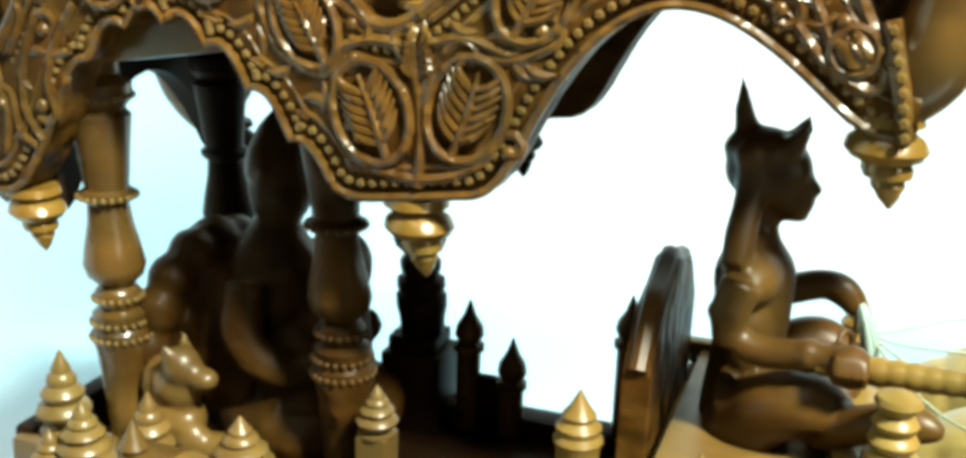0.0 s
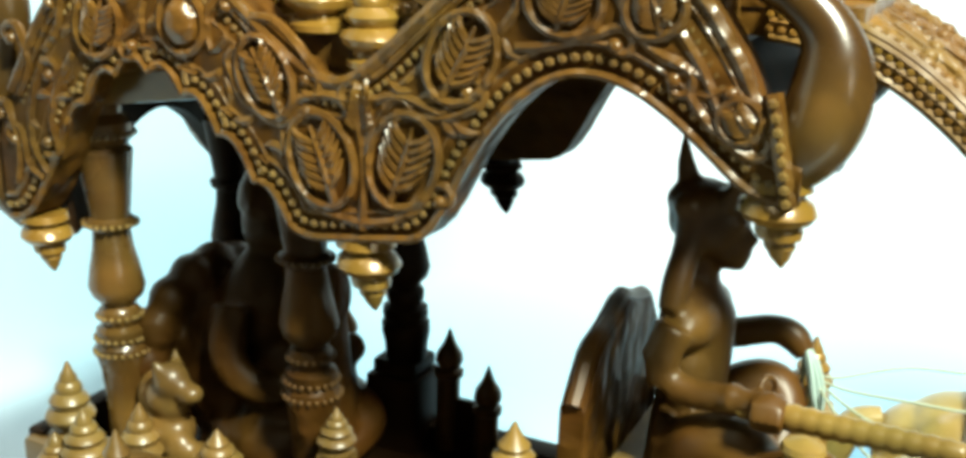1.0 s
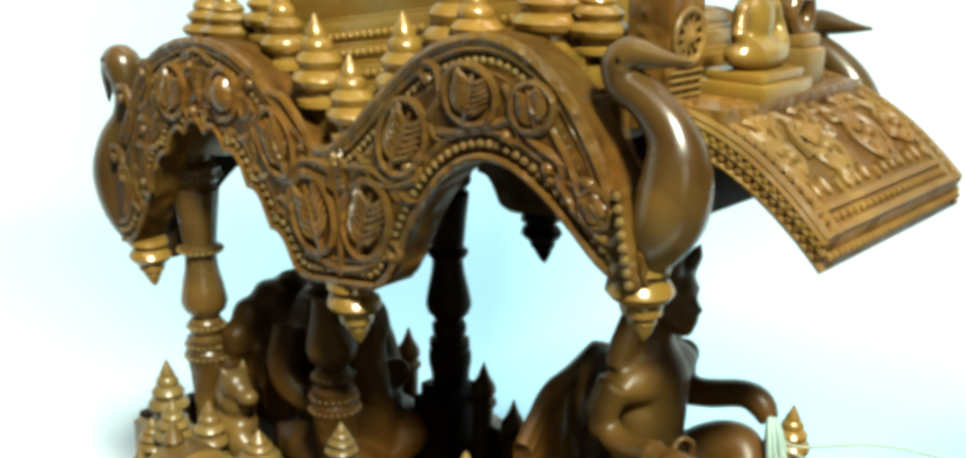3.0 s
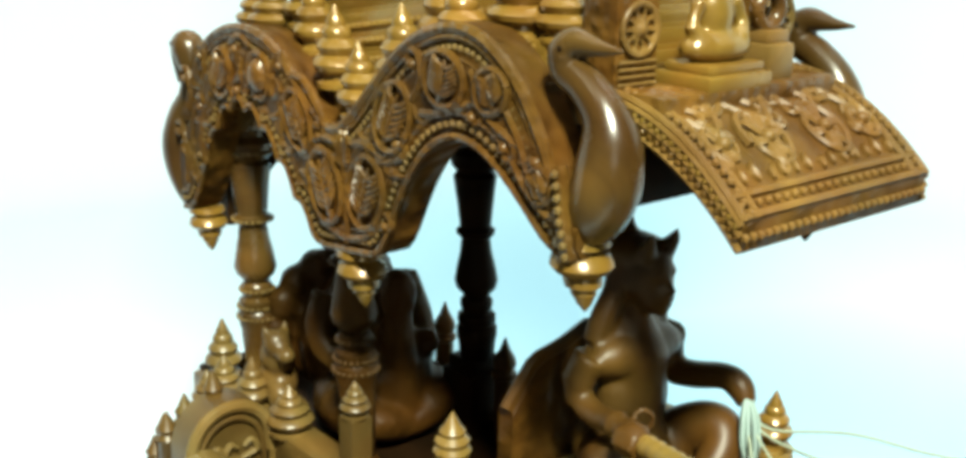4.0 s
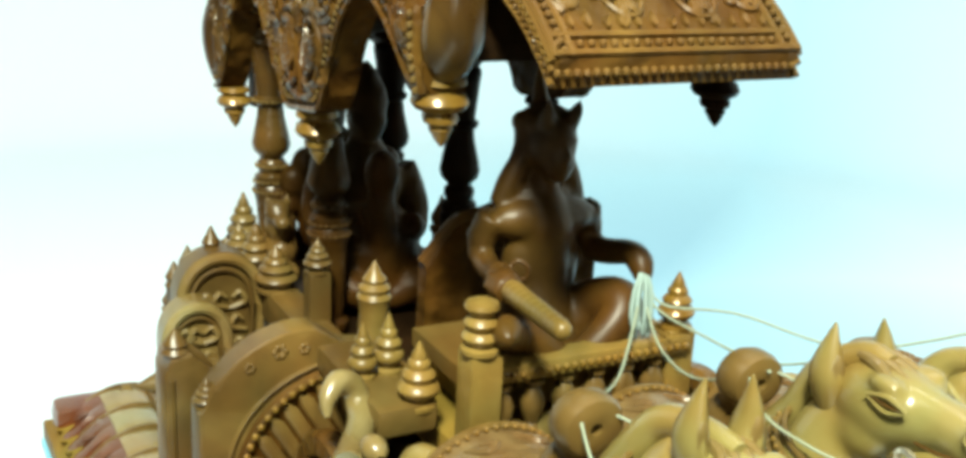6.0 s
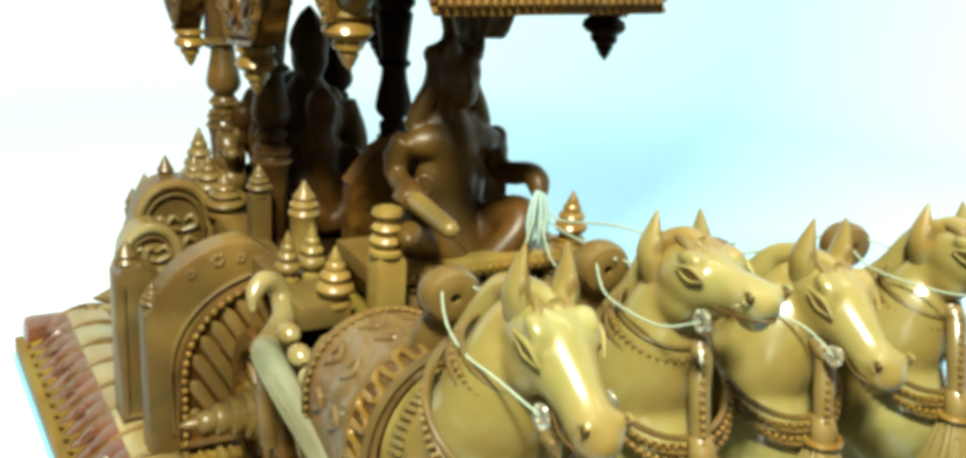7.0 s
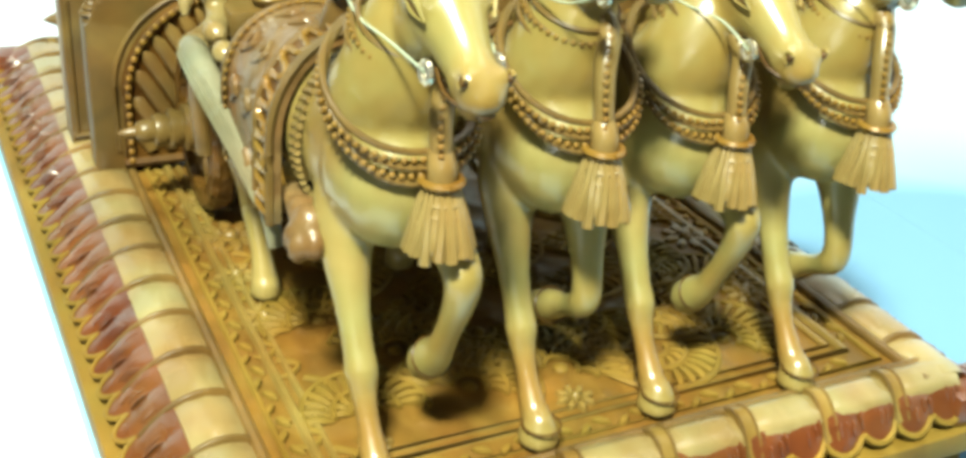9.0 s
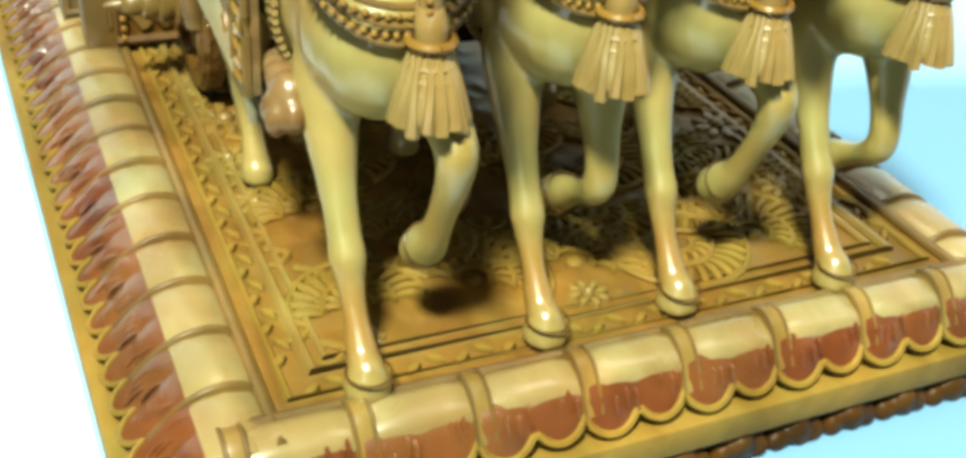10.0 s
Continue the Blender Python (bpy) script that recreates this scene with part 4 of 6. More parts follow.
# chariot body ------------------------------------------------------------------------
# inner and far boards carry painted shade, the near ledge stays honey
part("floor_board", slab(-1.2, 0.75, -0.62, 0.5, 0.5, 0.64), DARK_SHADED, chariot)
part("under_body", slab(-1.05, 1.2, -0.45, 0.45, 0.14, 0.5), DARK_SHADED, chariot)
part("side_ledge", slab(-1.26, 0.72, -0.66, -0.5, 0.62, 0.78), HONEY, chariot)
part("side_ledge", slab(-1.26, 0.72, 0.24, 0.36, 0.62, 0.72), DARK_SHADED, chariot)
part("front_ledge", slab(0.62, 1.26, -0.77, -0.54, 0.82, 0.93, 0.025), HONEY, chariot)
part("back_board", slab(-1.28, -1.2, -0.62, 0.45, 0.4, 0.8), DARK_SHADED, chariot)
# finials along the near ledge
for x, y, z, h, w in ((-1.12, -0.56, 0.78, 0.29, 0.16), (-1.0, -0.62, 0.72, 0.22, 0.16), (-0.76, -0.6, 0.76, 0.25, 0.15), (-0.43, -0.6, 0.77, 0.22, 0.19), (-1.22, -0.55, 0.62, 0.22, 0.14), (-1.1, -0.66, 0.66, 0.18, 0.14),
                      (0.95, -0.605, 0.93, 0.23, 0.11), (0.97, -0.715, 0.93, 0.215, 0.1), (1.2, -0.595, 0.9, 0.245, 0.14)):
    bm = bmesh.new()
    finial(bm, (x, y, z), h, w)
    part("finial", bm, FAN if x > 0 else HONEY, chariot, "turned finial on the body ledge")
# square posts with finials
for x, y, z0, z1, w, mat in ((0.0, -0.545, 0.6, 1.0, 0.05, HONEY),):
    p = part("post", slab(x - w, x + w, y - w, y + w, z0, z1, 0.012), mat, chariot, "square rail post with turned top")
    bm = bmesh.new()
    finial(bm, (x, y, z1 - 0.005), 0.155, 0.115)
    part("finial", bm, HONEY, p)
bm = bmesh.new()
lathe(bm, [(0.075, 0), (0.08, 0.03), (0.07, 0.05), (0.076, 0.07), (0.066, 0.1), (0.06, 0.22), (0.064, 0.27), (0.072, 0.29), (0.06, 0.31), (0.066, 0.33), (0.045, 0.35), (0.05, 0.365), (0.03, 0.39), (0.003, 0.44)], (0.6, -0.52, 0.8), 12)
part("post", bm, FAN, chariot, "round fluted rail post with pointed top")
for x, y, z1 in ((-0.005, 0.256, 1.14), (0.16, 0.26, 1.02), (0.57, 0.3, 1.23), (-0.5, 0.3, 1.15)):
    bm = bmesh.new()
    lathe(bm, [(0.045, 0), (0.045, z1 - 0.8), (0.058, z1 - 0.79), (0.058, z1 - 0.77), (0.04, z1 - 0.755), (0.055, z1 - 0.73), (0.05, z1 - 0.7), (0.025, z1 - 0.66), (0.003, z1 - 0.6)], (x, y, 0.6), 10)
    part("spike_post", bm, FIGURE, chariot, "dark pointed rail post")
part("rail_panel", slab(-0.02, 0.14, 0.24, 0.28, 0.62, 0.86), DARK_SHADED, chariot)

# driver's platform with balustrade
part("platform", slab(0.62, 1.36, -0.5, 0.48, 0.66, 0.78), FLOOR, chariot, "raised driver's platform")
part("top_rail", slab(1.27, 1.385, -0.44, 0.46, 1.015, 1.085, 0.018), FAN, chariot)
part("beading", beads([V(1.388, -0.42, 1.05), V(1.388, 0.44, 1.05)], 0.035, 0.016), GOLD, chariot)
part("top_rail", slab(0.7, 1.3, 0.42, 0.48, 1.0, 1.05, 0.012), FAN, chariot)
BALUSTER = [(0.036, 0), (0.036, 0.03), (0.022, 0.045), (0.04, 0.09), (0.044, 0.13), (0.03, 0.17), (0.02, 0.19), (0.035, 0.2), (0.035, 0.215), (0.02, 0.225), (0.03, 0.245)]
for k in range(6):
    bm = bmesh.new()
    lathe(bm, [(r * 1.1, z) for r, z in BALUSTER], (1.33, -0.33 + 0.13 * k, 0.78), 12)
    part("baluster", bm, HONEY, chariot)
for k in range(5):
    bm = bmesh.new()
    lathe(bm, BALUSTER, (0.78 + 0.1 * k, 0.45, 0.77), 10)
    part("baluster", bm, FAN, chariot)
for px, y in ((1.4, -0.46), (1.302, 0.43)):
    p = part("corner_post", slab(px - 0.06, px + 0.06, y - 0.06, y + 0.06, 0.5, 1.1 if y > 0 else 1.17, 0.014), FAN, chariot, "square corner post of the balustrade")
    bm = bmesh.new()
    if y > 0:
        finial(bm, (1.302, y, 1.095), 0.22, 0.13)
        part("finial", bm, GOLD, p)
    else:
        lathe(bm, [(0.055, 0), (0.068, 0.01), (0.068, 0.026), (0.045, 0.036), (0.06, 0.048), (0.066, 0.064), (0.058, 0.08), (0.042, 0.088), (0.055, 0.1), (0.06, 0.114), (0.05, 0.13), (0.036, 0.138), (0.05, 0.155), (0.062, 0.17), (0.056, 0.186), (0.035, 0.195), (0.003, 0.205)], (px + 0.01, y - 0.01, 1.165), 16)
        part("cap", bm, FAN, p, "turned ringed capital with a flared top")
bm = bmesh.new()
loops = []
for i in range(17):
    a = math.pi * (-0.5 + i / 16)
    y, x = 0.44 * math.sin(a), 1.16 + 0.1 * math.cos(a) ** 0.5 if 0 < i < 16 else 1.16
    loops.append([V(0.8, y, 0.95), V(x, y, 0.95), V(x + 0.02, y, 0.985), V(x, y, 1.02), V(0.8, y, 1.02)])
rings(bm, loops)
part("foot_board", bm, HONEY, chariot, "rounded foot board under the driver")
part("front_board", slab(1.2, 1.3, -0.44, 0.44, 0.4, 0.7), HONEY, chariot)
# seat
seat = part("driver_seat", slab(0.72, 1.14, -0.34, 0.34, 0.76, 0.93, 0.02), FLOOR, chariot, "orange brown bench seat")
part("seat_moulding", slab(0.7, 1.16, -0.36, 0.36, 0.9, 0.925, 0.01), HONEY, seat)
bm = bmesh.new()
loops = []
for i in range(21):
    v = -1 + i / 10
    h = 1.49 - 0.2 * abs(v) ** 2.4 - 0.035 * abs(math.sin(v * 4.7))
    yy = 0.02 + 0.39 * v
    loops.append([V(0.68, yy, 0.78), V(0.76, yy, 0.78), V(0.76, yy, h - 0.02), V(0.745, yy, h), V(0.695, yy, h), V(0.68, yy, h - 0.02)])
rings(bm, loops)
bm2 = bmesh.new()
tube(bm2, [V(0.725, l[3].y, l[3].z - 0.004) for l in loops], 0.03, 8)
part("seat_rim", bm2, FIGURE, seat)
part("seat_back", bm, CARVED, seat, "tall arched seat back")

# wheels and wheel guards
WHEEL_X, WHEEL_Z = 1.0, 0.36


def wheel(y, out):
    w = part("wheel", lathe(bmesh.new(), [(0.27, -0.05), (0.34, -0.05), (0.36, -0.03), (0.36, 0.03), (0.34, 0.05), (0.27, 0.05), (0.27, -0.05)], (WHEEL_X, y, WHEEL_Z), 36, "y", 1.0, False), BROWN, chariot, "carved spoked chariot wheel")
    part("hub", lathe(bmesh.new(), [(0.09, -0.07), (0.11, -0.06), (0.11, 0.06), (0.09, 0.07)], (WHEEL_X, y, WHEEL_Z), 18, "y"), HONEY, w)
    cap = [(0.1, 0), (0.1, 0.04), (0.07, 0.05), (0.085, 0.08), (0.085, 0.1), (0.06, 0.11), (0.07, 0.14), (0.065, 0.16), (0.045, 0.17), (0.05, 0.2), (0.04, 0.23), (0.025, 0.24), (0.02, 0.28), (0.003, 0.31)]
    part("axle_cap", lathe(bmesh.new(), [(r, h * out) for r, h in cap], (WHEEL_X, y + 0.05 * out, WHEEL_Z), 16, "y"), HONEY, w, "ringed conical axle cap")
    for k in range(10):
        a = 2 * math.pi * k / 10
        bm = bmesh.new()
        c, s = math.cos(a), math.sin(a)
        tube(bm, smooth_path([(WHEEL_X + 0.09 * c, y, WHEEL_Z + 0.09 * s, 0.018), (WHEEL_X + 0.18 * c, y, WHEEL_Z + 0.18 * s, 0.028), (WHEEL_X + 0.29 * c, y, WHEEL_Z + 0.29 * s, 0.016)], 3), None, 8)
        part("spoke", bm, HONEY, w)


wheel(-0.82, -1)
wheel(0.86, 1)


def arc(cy, cz, r, n=32, squash=1.0):
    return [(cy - r * math.cos(math.pi * i / n), cz + r * squash * math.sin(math.pi * i / n)) for i in range(n + 1)]


def upright(x, thick, outline, mat, name, label):
    """A board standing across the chariot, cut to an outline of y and z."""
    bm = bmesh.new()
    loops = []
    for d, inset in ((-thick, 0.0), (-0.012, 0.0), (-0.004, 0.004), (0.0, 0.012)):
        cy = sum(p[0] for p in outline) / len(outline)
        cz = sum(p[1] for p in outline) / len(outline)
        loops.append([V(x + d, y + inset * (1 if y < cy else -1), z - inset * (1 if z > cz else -1)) for y, z in outline])
    rings(bm, loops)
    return part(name, bm, mat, chariot, label, 30)


# front guard: a tall shoulder outside, a fluted fan under a beaded arch
GX, FAN_Y, FAN_Z, FAN_R = 0.58, -0.635, 0.36, 0.43
shoulder = smooth_path([(-1.2, 0.7), (-1.17, 0.77), (-1.1, 0.85), (-1.02, 0.915), (-0.9, 0.965), (-0.78, 0.98), (-0.7, 0.94), (-0.62, 0.885), (-0.5, 0.86), (-0.38, 0.79), (-0.26, 0.62), (-0.18, 0.4)], 4)
g = upright(GX, 0.13, [(-1.22, 0.0), (-1.22, 0.68)] + shoulder + [(-0.16, 0.0)], HONEY, "wheel_guard", "arched wheel guard board with fluted fan")
line = [(FAN_Y - FAN_R, 0.05)] + arc(FAN_Y, FAN_Z, FAN_R) + [(FAN_Y + FAN_R, 0.05)]
bm = bmesh.new()
tube(bm, [V(GX + 0.008, y, z) for y, z in line], 0.024, 8)
tube(bm, [V(GX + 0.012, FAN_Y - FAN_R - 0.03, 0.035), V(GX + 0.012, FAN_Y + FAN_R, 0.035)], 0.024, 6)
part("rim", bm, FIGURE, g)
part("beading", beads([V(GX + 0.03, y, z) for y, z in line], 0.044, 0.0165), GOLD, g)
bm = bmesh.new()
tube(bm, [V(GX + 0.006, FAN_Y + (FAN_R + 0.05) * (y - FAN_Y) / FAN_R, z + 0.045) for y, z in line], 0.01, 6)
part("rim", bm, HONEY, g)
# ground between the flutes, darkened in colour as shaded gaps
bm = bmesh.new()
rings(bm, [[V(GX + d, y, z) for y, z in [(FAN_Y - FAN_R, 0.03)] + arc(FAN_Y, FAN_Z, FAN_R - 0.012) + [(FAN_Y + FAN_R, 0.03)]] for d in (-0.01, 0.004)])
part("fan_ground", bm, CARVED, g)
lean = V(0, 0.5, -0.866)
for k in range(-7, 8):
    # slanting flutes, each ending at the beaded arch and at the sill
    mid = V(GX + 0.012, FAN_Y, 0.4) + V(0, 0.866, 0.5) * 0.074 * k
    inside = []
    for i in range(-120, 121):
        q = mid + lean * 0.01 * i
        if q.z > 0.075 and abs(q.y - FAN_Y) < FAN_R - 0.03 and (q.z < FAN_Z or math.hypot(q.y - FAN_Y, q.z - FAN_Z) < FAN_R - 0.03):
            inside.append(q)
    if len(inside) < 8:
        continue
    top, low = inside[0], inside[-1]
    bm = bmesh.new()
    tube(bm, [(*top, 0.012), (*(top + (low - top) * 0.06), 0.03), (*((top + low) / 2 + V(0.004, 0, 0)), 0.032), (*(low + (top - low) * 0.06), 0.03), (*low, 0.012)], None, 8, 0.6, (1, 0, 0))
    part("flute", bm, HONEY, g)
for y, z, r in ((-0.9, 0.9, 0.022), (-1.02, 0.85, 0.016), (-0.8, 0.9, 0.016)):
    bm = bmesh.new()
    for k in range(6):
        a = math.pi * k / 3
        ball(bm, (GX + 0.002, y + r * math.cos(a), z + r * math.sin(a)), (0.006, r * 0.6, r * 0.6), 8, 5)
    part("carved_flower", bm, HONEY, g)
bm = bmesh.new()
finial(bm, (GX - 0.06, -1.175, 0.69), 0.12, 0.1)
part("finial", bm, HONEY, g)
# board behind it, ending in a pointed stub
g = upright(0.26, 0.2, [(-1.275, 0.0), (-1.275, 0.72), (-1.25, 0.78), (-1.17, 0.8), (-1.08, 0.72), (-1.0, 0.6), (-0.95, 0.0)], HONEY, "rear_guard", "narrow guard board behind the wheel guard")
bm = bmesh.new()
lathe(bm, [(0.05, 0), (0.06, 0.02), (0.045, 0.04), (0.052, 0.055), (0.003, 0.12)], (0.2, -1.22, 0.78), 10)
part("finial", bm, HONEY, g)
bm = bmesh.new()
tube(bm, [V(0.264, -1.25, 0.06), V(0.264, -1.25, 0.7)], 0.012, 6)
tube(bm, [V(0.264, -1.265, 0.05), V(0.264, -1.0, 0.05)], 0.014, 6)
part("edge_moulding", bm, HONEY, g)
# rear axle with its conical cap
bm = bmesh.new()
lathe(bm, [(0.05, 0.5), (0.05, 0.0), (0.1, -0.01), (0.105, -0.06), (0.07, -0.08), (0.085, -0.12), (0.08, -0.17), (0.06, -0.18), (0.085, -0.2), (0.05, -0.29), (0.003, -0.39)], (-0.3, -0.915, 0.435), 14, "y")
part("rear_axle", bm, HONEY, chariot, "turned conical cap of the rear axle")

# horses --------------------------------------------------------------------------------


def raised_leg(bm):
    tube(bm, smooth_path([(2.62, 0.08, 0.88, 0.1), (2.7, 0.1, 0.84, 0.11), (2.82, 0.11, 0.78, 0.085), (2.94, 0.11, 0.74, 0.064), (2.995, 0.11, 0.7, 0.06), (2.985, 0.11, 0.61, 0.05), (2.93, 0.11, 0.48, 0.042), (2.875, 0.11, 0.37, 0.048)], 5), None, 12)
    tube(bm, [(2.88, 0.11, 0.38, 0.05), (2.83, 0.11, 0.32, 0.066), (2.79, 0.11, 0.28, 0.066), (2.775, 0.11, 0.27, 0.06)], None, 12)


def skull(bm, points):
    """A head along points of x, y, z, half width and half depth, with oval sections."""
    pts = smooth_path(points, 5)
    loops = []
    for i, p in enumerate(pts):
        a, b = pts[max(i - 1, 0)], pts[min(i + 1, len(pts) - 1)]
        d = V(b[0] - a[0], 0, b[2] - a[2]).normalized()
        up = V(-d.z, 0, d.x)
        loops.append([V(*p[:3]) + V(0, 1, 0) * p[3] * math.cos(2 * math.pi * k / 16) + up * p[4] * math.sin(2 * math.pi * k / 16) for k in range(16)])
    return rings(bm, loops)


HEAD = {"down": V(-0.01, 0.05, -0.02), "low": V(-0.06, 0.12, -0.05), "out": V(0.055, 0.03, -0.015), "far": V(0.05, 0.09, -0.05)}


def moved(points, off, fade=None):
    """Points carried along by off, the first ones less where fade lists shares."""
    return [(p[0] + off.x * f, p[1] + off.y * f, p[2] + off.z * f, *p[3:]) for p, f in zip(points, fade or [1] * len(points))]


def horse_shape(pose_kind):
    """The carved body of one horse, facing +x with its middle at y = 0 and feet on z = 0."""
    bm = bmesh.new()
    off = HEAD[pose_kind]
    # trunk
    for x, z, rx, ry, rz in ((1.68, 0.77, 0.18, 0.2, 0.18), (1.82, 0.82, 0.23, 0.25, 0.2), (2.05, 0.91, 0.28, 0.255, 0.23), (2.3, 0.94, 0.28, 0.25, 0.26), (2.52, 0.95, 0.27, 0.225, 0.27), (2.68, 0.93, 0.2, 0.215, 0.25), (2.76, 0.9, 0.15, 0.19, 0.2)):
        ball(bm, (x, 0, z), (rx, ry * 0.93, rz), 18, 12)
    # neck and head
    if pose_kind in ("down", "low"):
        tube(bm, smooth_path(moved([(2.56, 0, 1.0, 0.21), (2.67, 0, 1.15, 0.182), (2.71, 0, 1.31, 0.15), (2.73, 0, 1.43, 0.118), (2.77, 0, 1.5, 0.085)], off, (0, 0.15, 0.5, 0.9, 1)), 5), None, 16)
        skull(bm, moved([(2.755, 0, 1.5, 0.07, 0.07), (2.82, 0, 1.485, 0.1, 0.105), (2.9, 0, 1.455, 0.108, 0.118), (2.98, 0, 1.415, 0.084, 0.09), (3.055, 0, 1.37, 0.066, 0.072), (3.11, 0, 1.335, 0.07, 0.072), (3.155, 0, 1.305, 0.06, 0.056), (3.18, 0, 1.285, 0.028, 0.028)], off))
        for sg in (-1, 1):
            ball(bm, V(2.85, sg * 0.055, 1.405) + off, (0.095, 0.055, 0.085), 12, 8)
            ball(bm, V(2.925, sg * 0.078, 1.545) + off, (0.055, 0.032, 0.026), 10, 6, (0, 30, 0))
            ball(bm, V(2.945, sg * 0.092, 1.495) + off, (0.032, 0.02, 0.022), 10, 6, (0, 30, 0))
            ball(bm, V(3.14, sg * 0.045, 1.36) + off, (0.034, 0.03, 0.034), 10, 6)
        ball(bm, V(3.09, 0, 1.275) + off, (0.05, 0.048, 0.026), 10, 6, (0, 32, 0))
    else:
        tube(bm, smooth_path(moved([(2.56, 0, 1.0, 0.215), (2.645, 0, 1.15, 0.184), (2.66, 0, 1.3, 0.147), (2.66, 0, 1.42, 0.115), (2.7, 0, 1.5, 0.085)], off, (0, 0.15, 0.5, 0.9, 1)), 5), None, 16)
        skull(bm, moved([(2.64, 0, 1.5, 0.07, 0.07), (2.71, 0, 1.53, 0.096, 0.105), (2.79, 0, 1.54, 0.1, 0.108), (2.87, 0, 1.55, 0.076, 0.084), (2.94, 0, 1.558, 0.06, 0.068), (3.0, 0, 1.56, 0.064, 0.066), (3.05, 0, 1.558, 0.055, 0.054), (3.08, 0, 1.552, 0.028, 0.028)], off))
        for sg in (-1, 1):
            ball(bm, V(2.74, sg * 0.05, 1.47) + off, (0.09, 0.05, 0.075), 12, 8)
            ball(bm, V(2.81, sg * 0.072, 1.622) + off, (0.055, 0.03, 0.024), 10, 6)
            ball(bm, V(2.84, sg * 0.08, 1.588) + off, (0.032, 0.02, 0.02), 10, 6)
            ball(bm, V(3.035, sg * 0.042, 1.585) + off, (0.034, 0.028, 0.032), 10, 6)
        ball(bm, V(3.01, 0, 1.5) + off, (0.05, 0.045, 0.024), 10, 6)
    # planted fore leg
    tube(bm, smooth_path([(2.6, -0.085, 0.86, 0.1), (2.62, -0.1, 0.76, 0.105), (2.665, -0.112, 0.64, 0.08), (2.735, -0.115, 0.49, 0.056), (2.79, -0.115, 0.38, 0.05), (2.825, -0.115, 0.32, 0.055), (2.85, -0.115, 0.26, 0.044), (2.895, -0.115, 0.18, 0.037), (2.95, -0.115, 0.105, 0.046), (2.975, -0.115, 0.075, 0.048)], 5), None, 12)
    lathe(bm, [(0.07, 0), (0.072, 0.012), (0.062, 0.06), (0.055, 0.072)], (3.01, -0.115, 0.0), 14)
    ball(bm, (3.0, -0.115, 0.075), (0.058, 0.052, 0.045), 10, 6)
    # raised fore leg
    if pose_kind in ("out", "far"):
        tube(bm, smooth_path([(2.66, 0.08, 0.88, 0.1), (2.7, 0.09, 0.8, 0.11), (2.77, 0.1, 0.7, 0.085), (2.82, 0.1, 0.56, 0.058), (2.85, 0.1, 0.45, 0.052), (2.84, 0.1, 0.385, 0.054), (2.77, 0.1, 0.33, 0.042), (2.69, 0.1, 0.285, 0.046)], 5), None, 12)
        tube(bm, [(2.7, 0.1, 0.29, 0.05), (2.64, 0.1, 0.25, 0.062), (2.59, 0.1, 0.215, 0.068), (2.57, 0.1, 0.2, 0.06)], None, 12)
    else:
        raised_leg(bm)
    # hind legs
    for sg, dx, zz in ((-1, 0.12, 0.0), (1, -0.12, 0.0)):
        tube(bm, smooth_path([(1.66, sg * 0.1, 0.76, 0.15), (1.68, sg * 0.12, 0.58, 0.12), (1.62 + dx * 0.6, sg * 0.12, 0.4, 0.07), (1.56 + dx, sg * 0.12, 0.32, 0.055), (1.64 + dx, sg * 0.12, 0.17, 0.042), (1.68 + dx, sg * 0.12, 0.08, 0.05), (1.69 + dx, sg * 0.12, 0.05, 0.052)], 5), None, 12)
        lathe(bm, [(0.058, 0), (0.062, 0.01), (0.056, 0.06), (0.045, 0.075)], (1.70 + dx, sg * 0.12, 0.0), 14)
    return fused(bm, 0.012, 9)


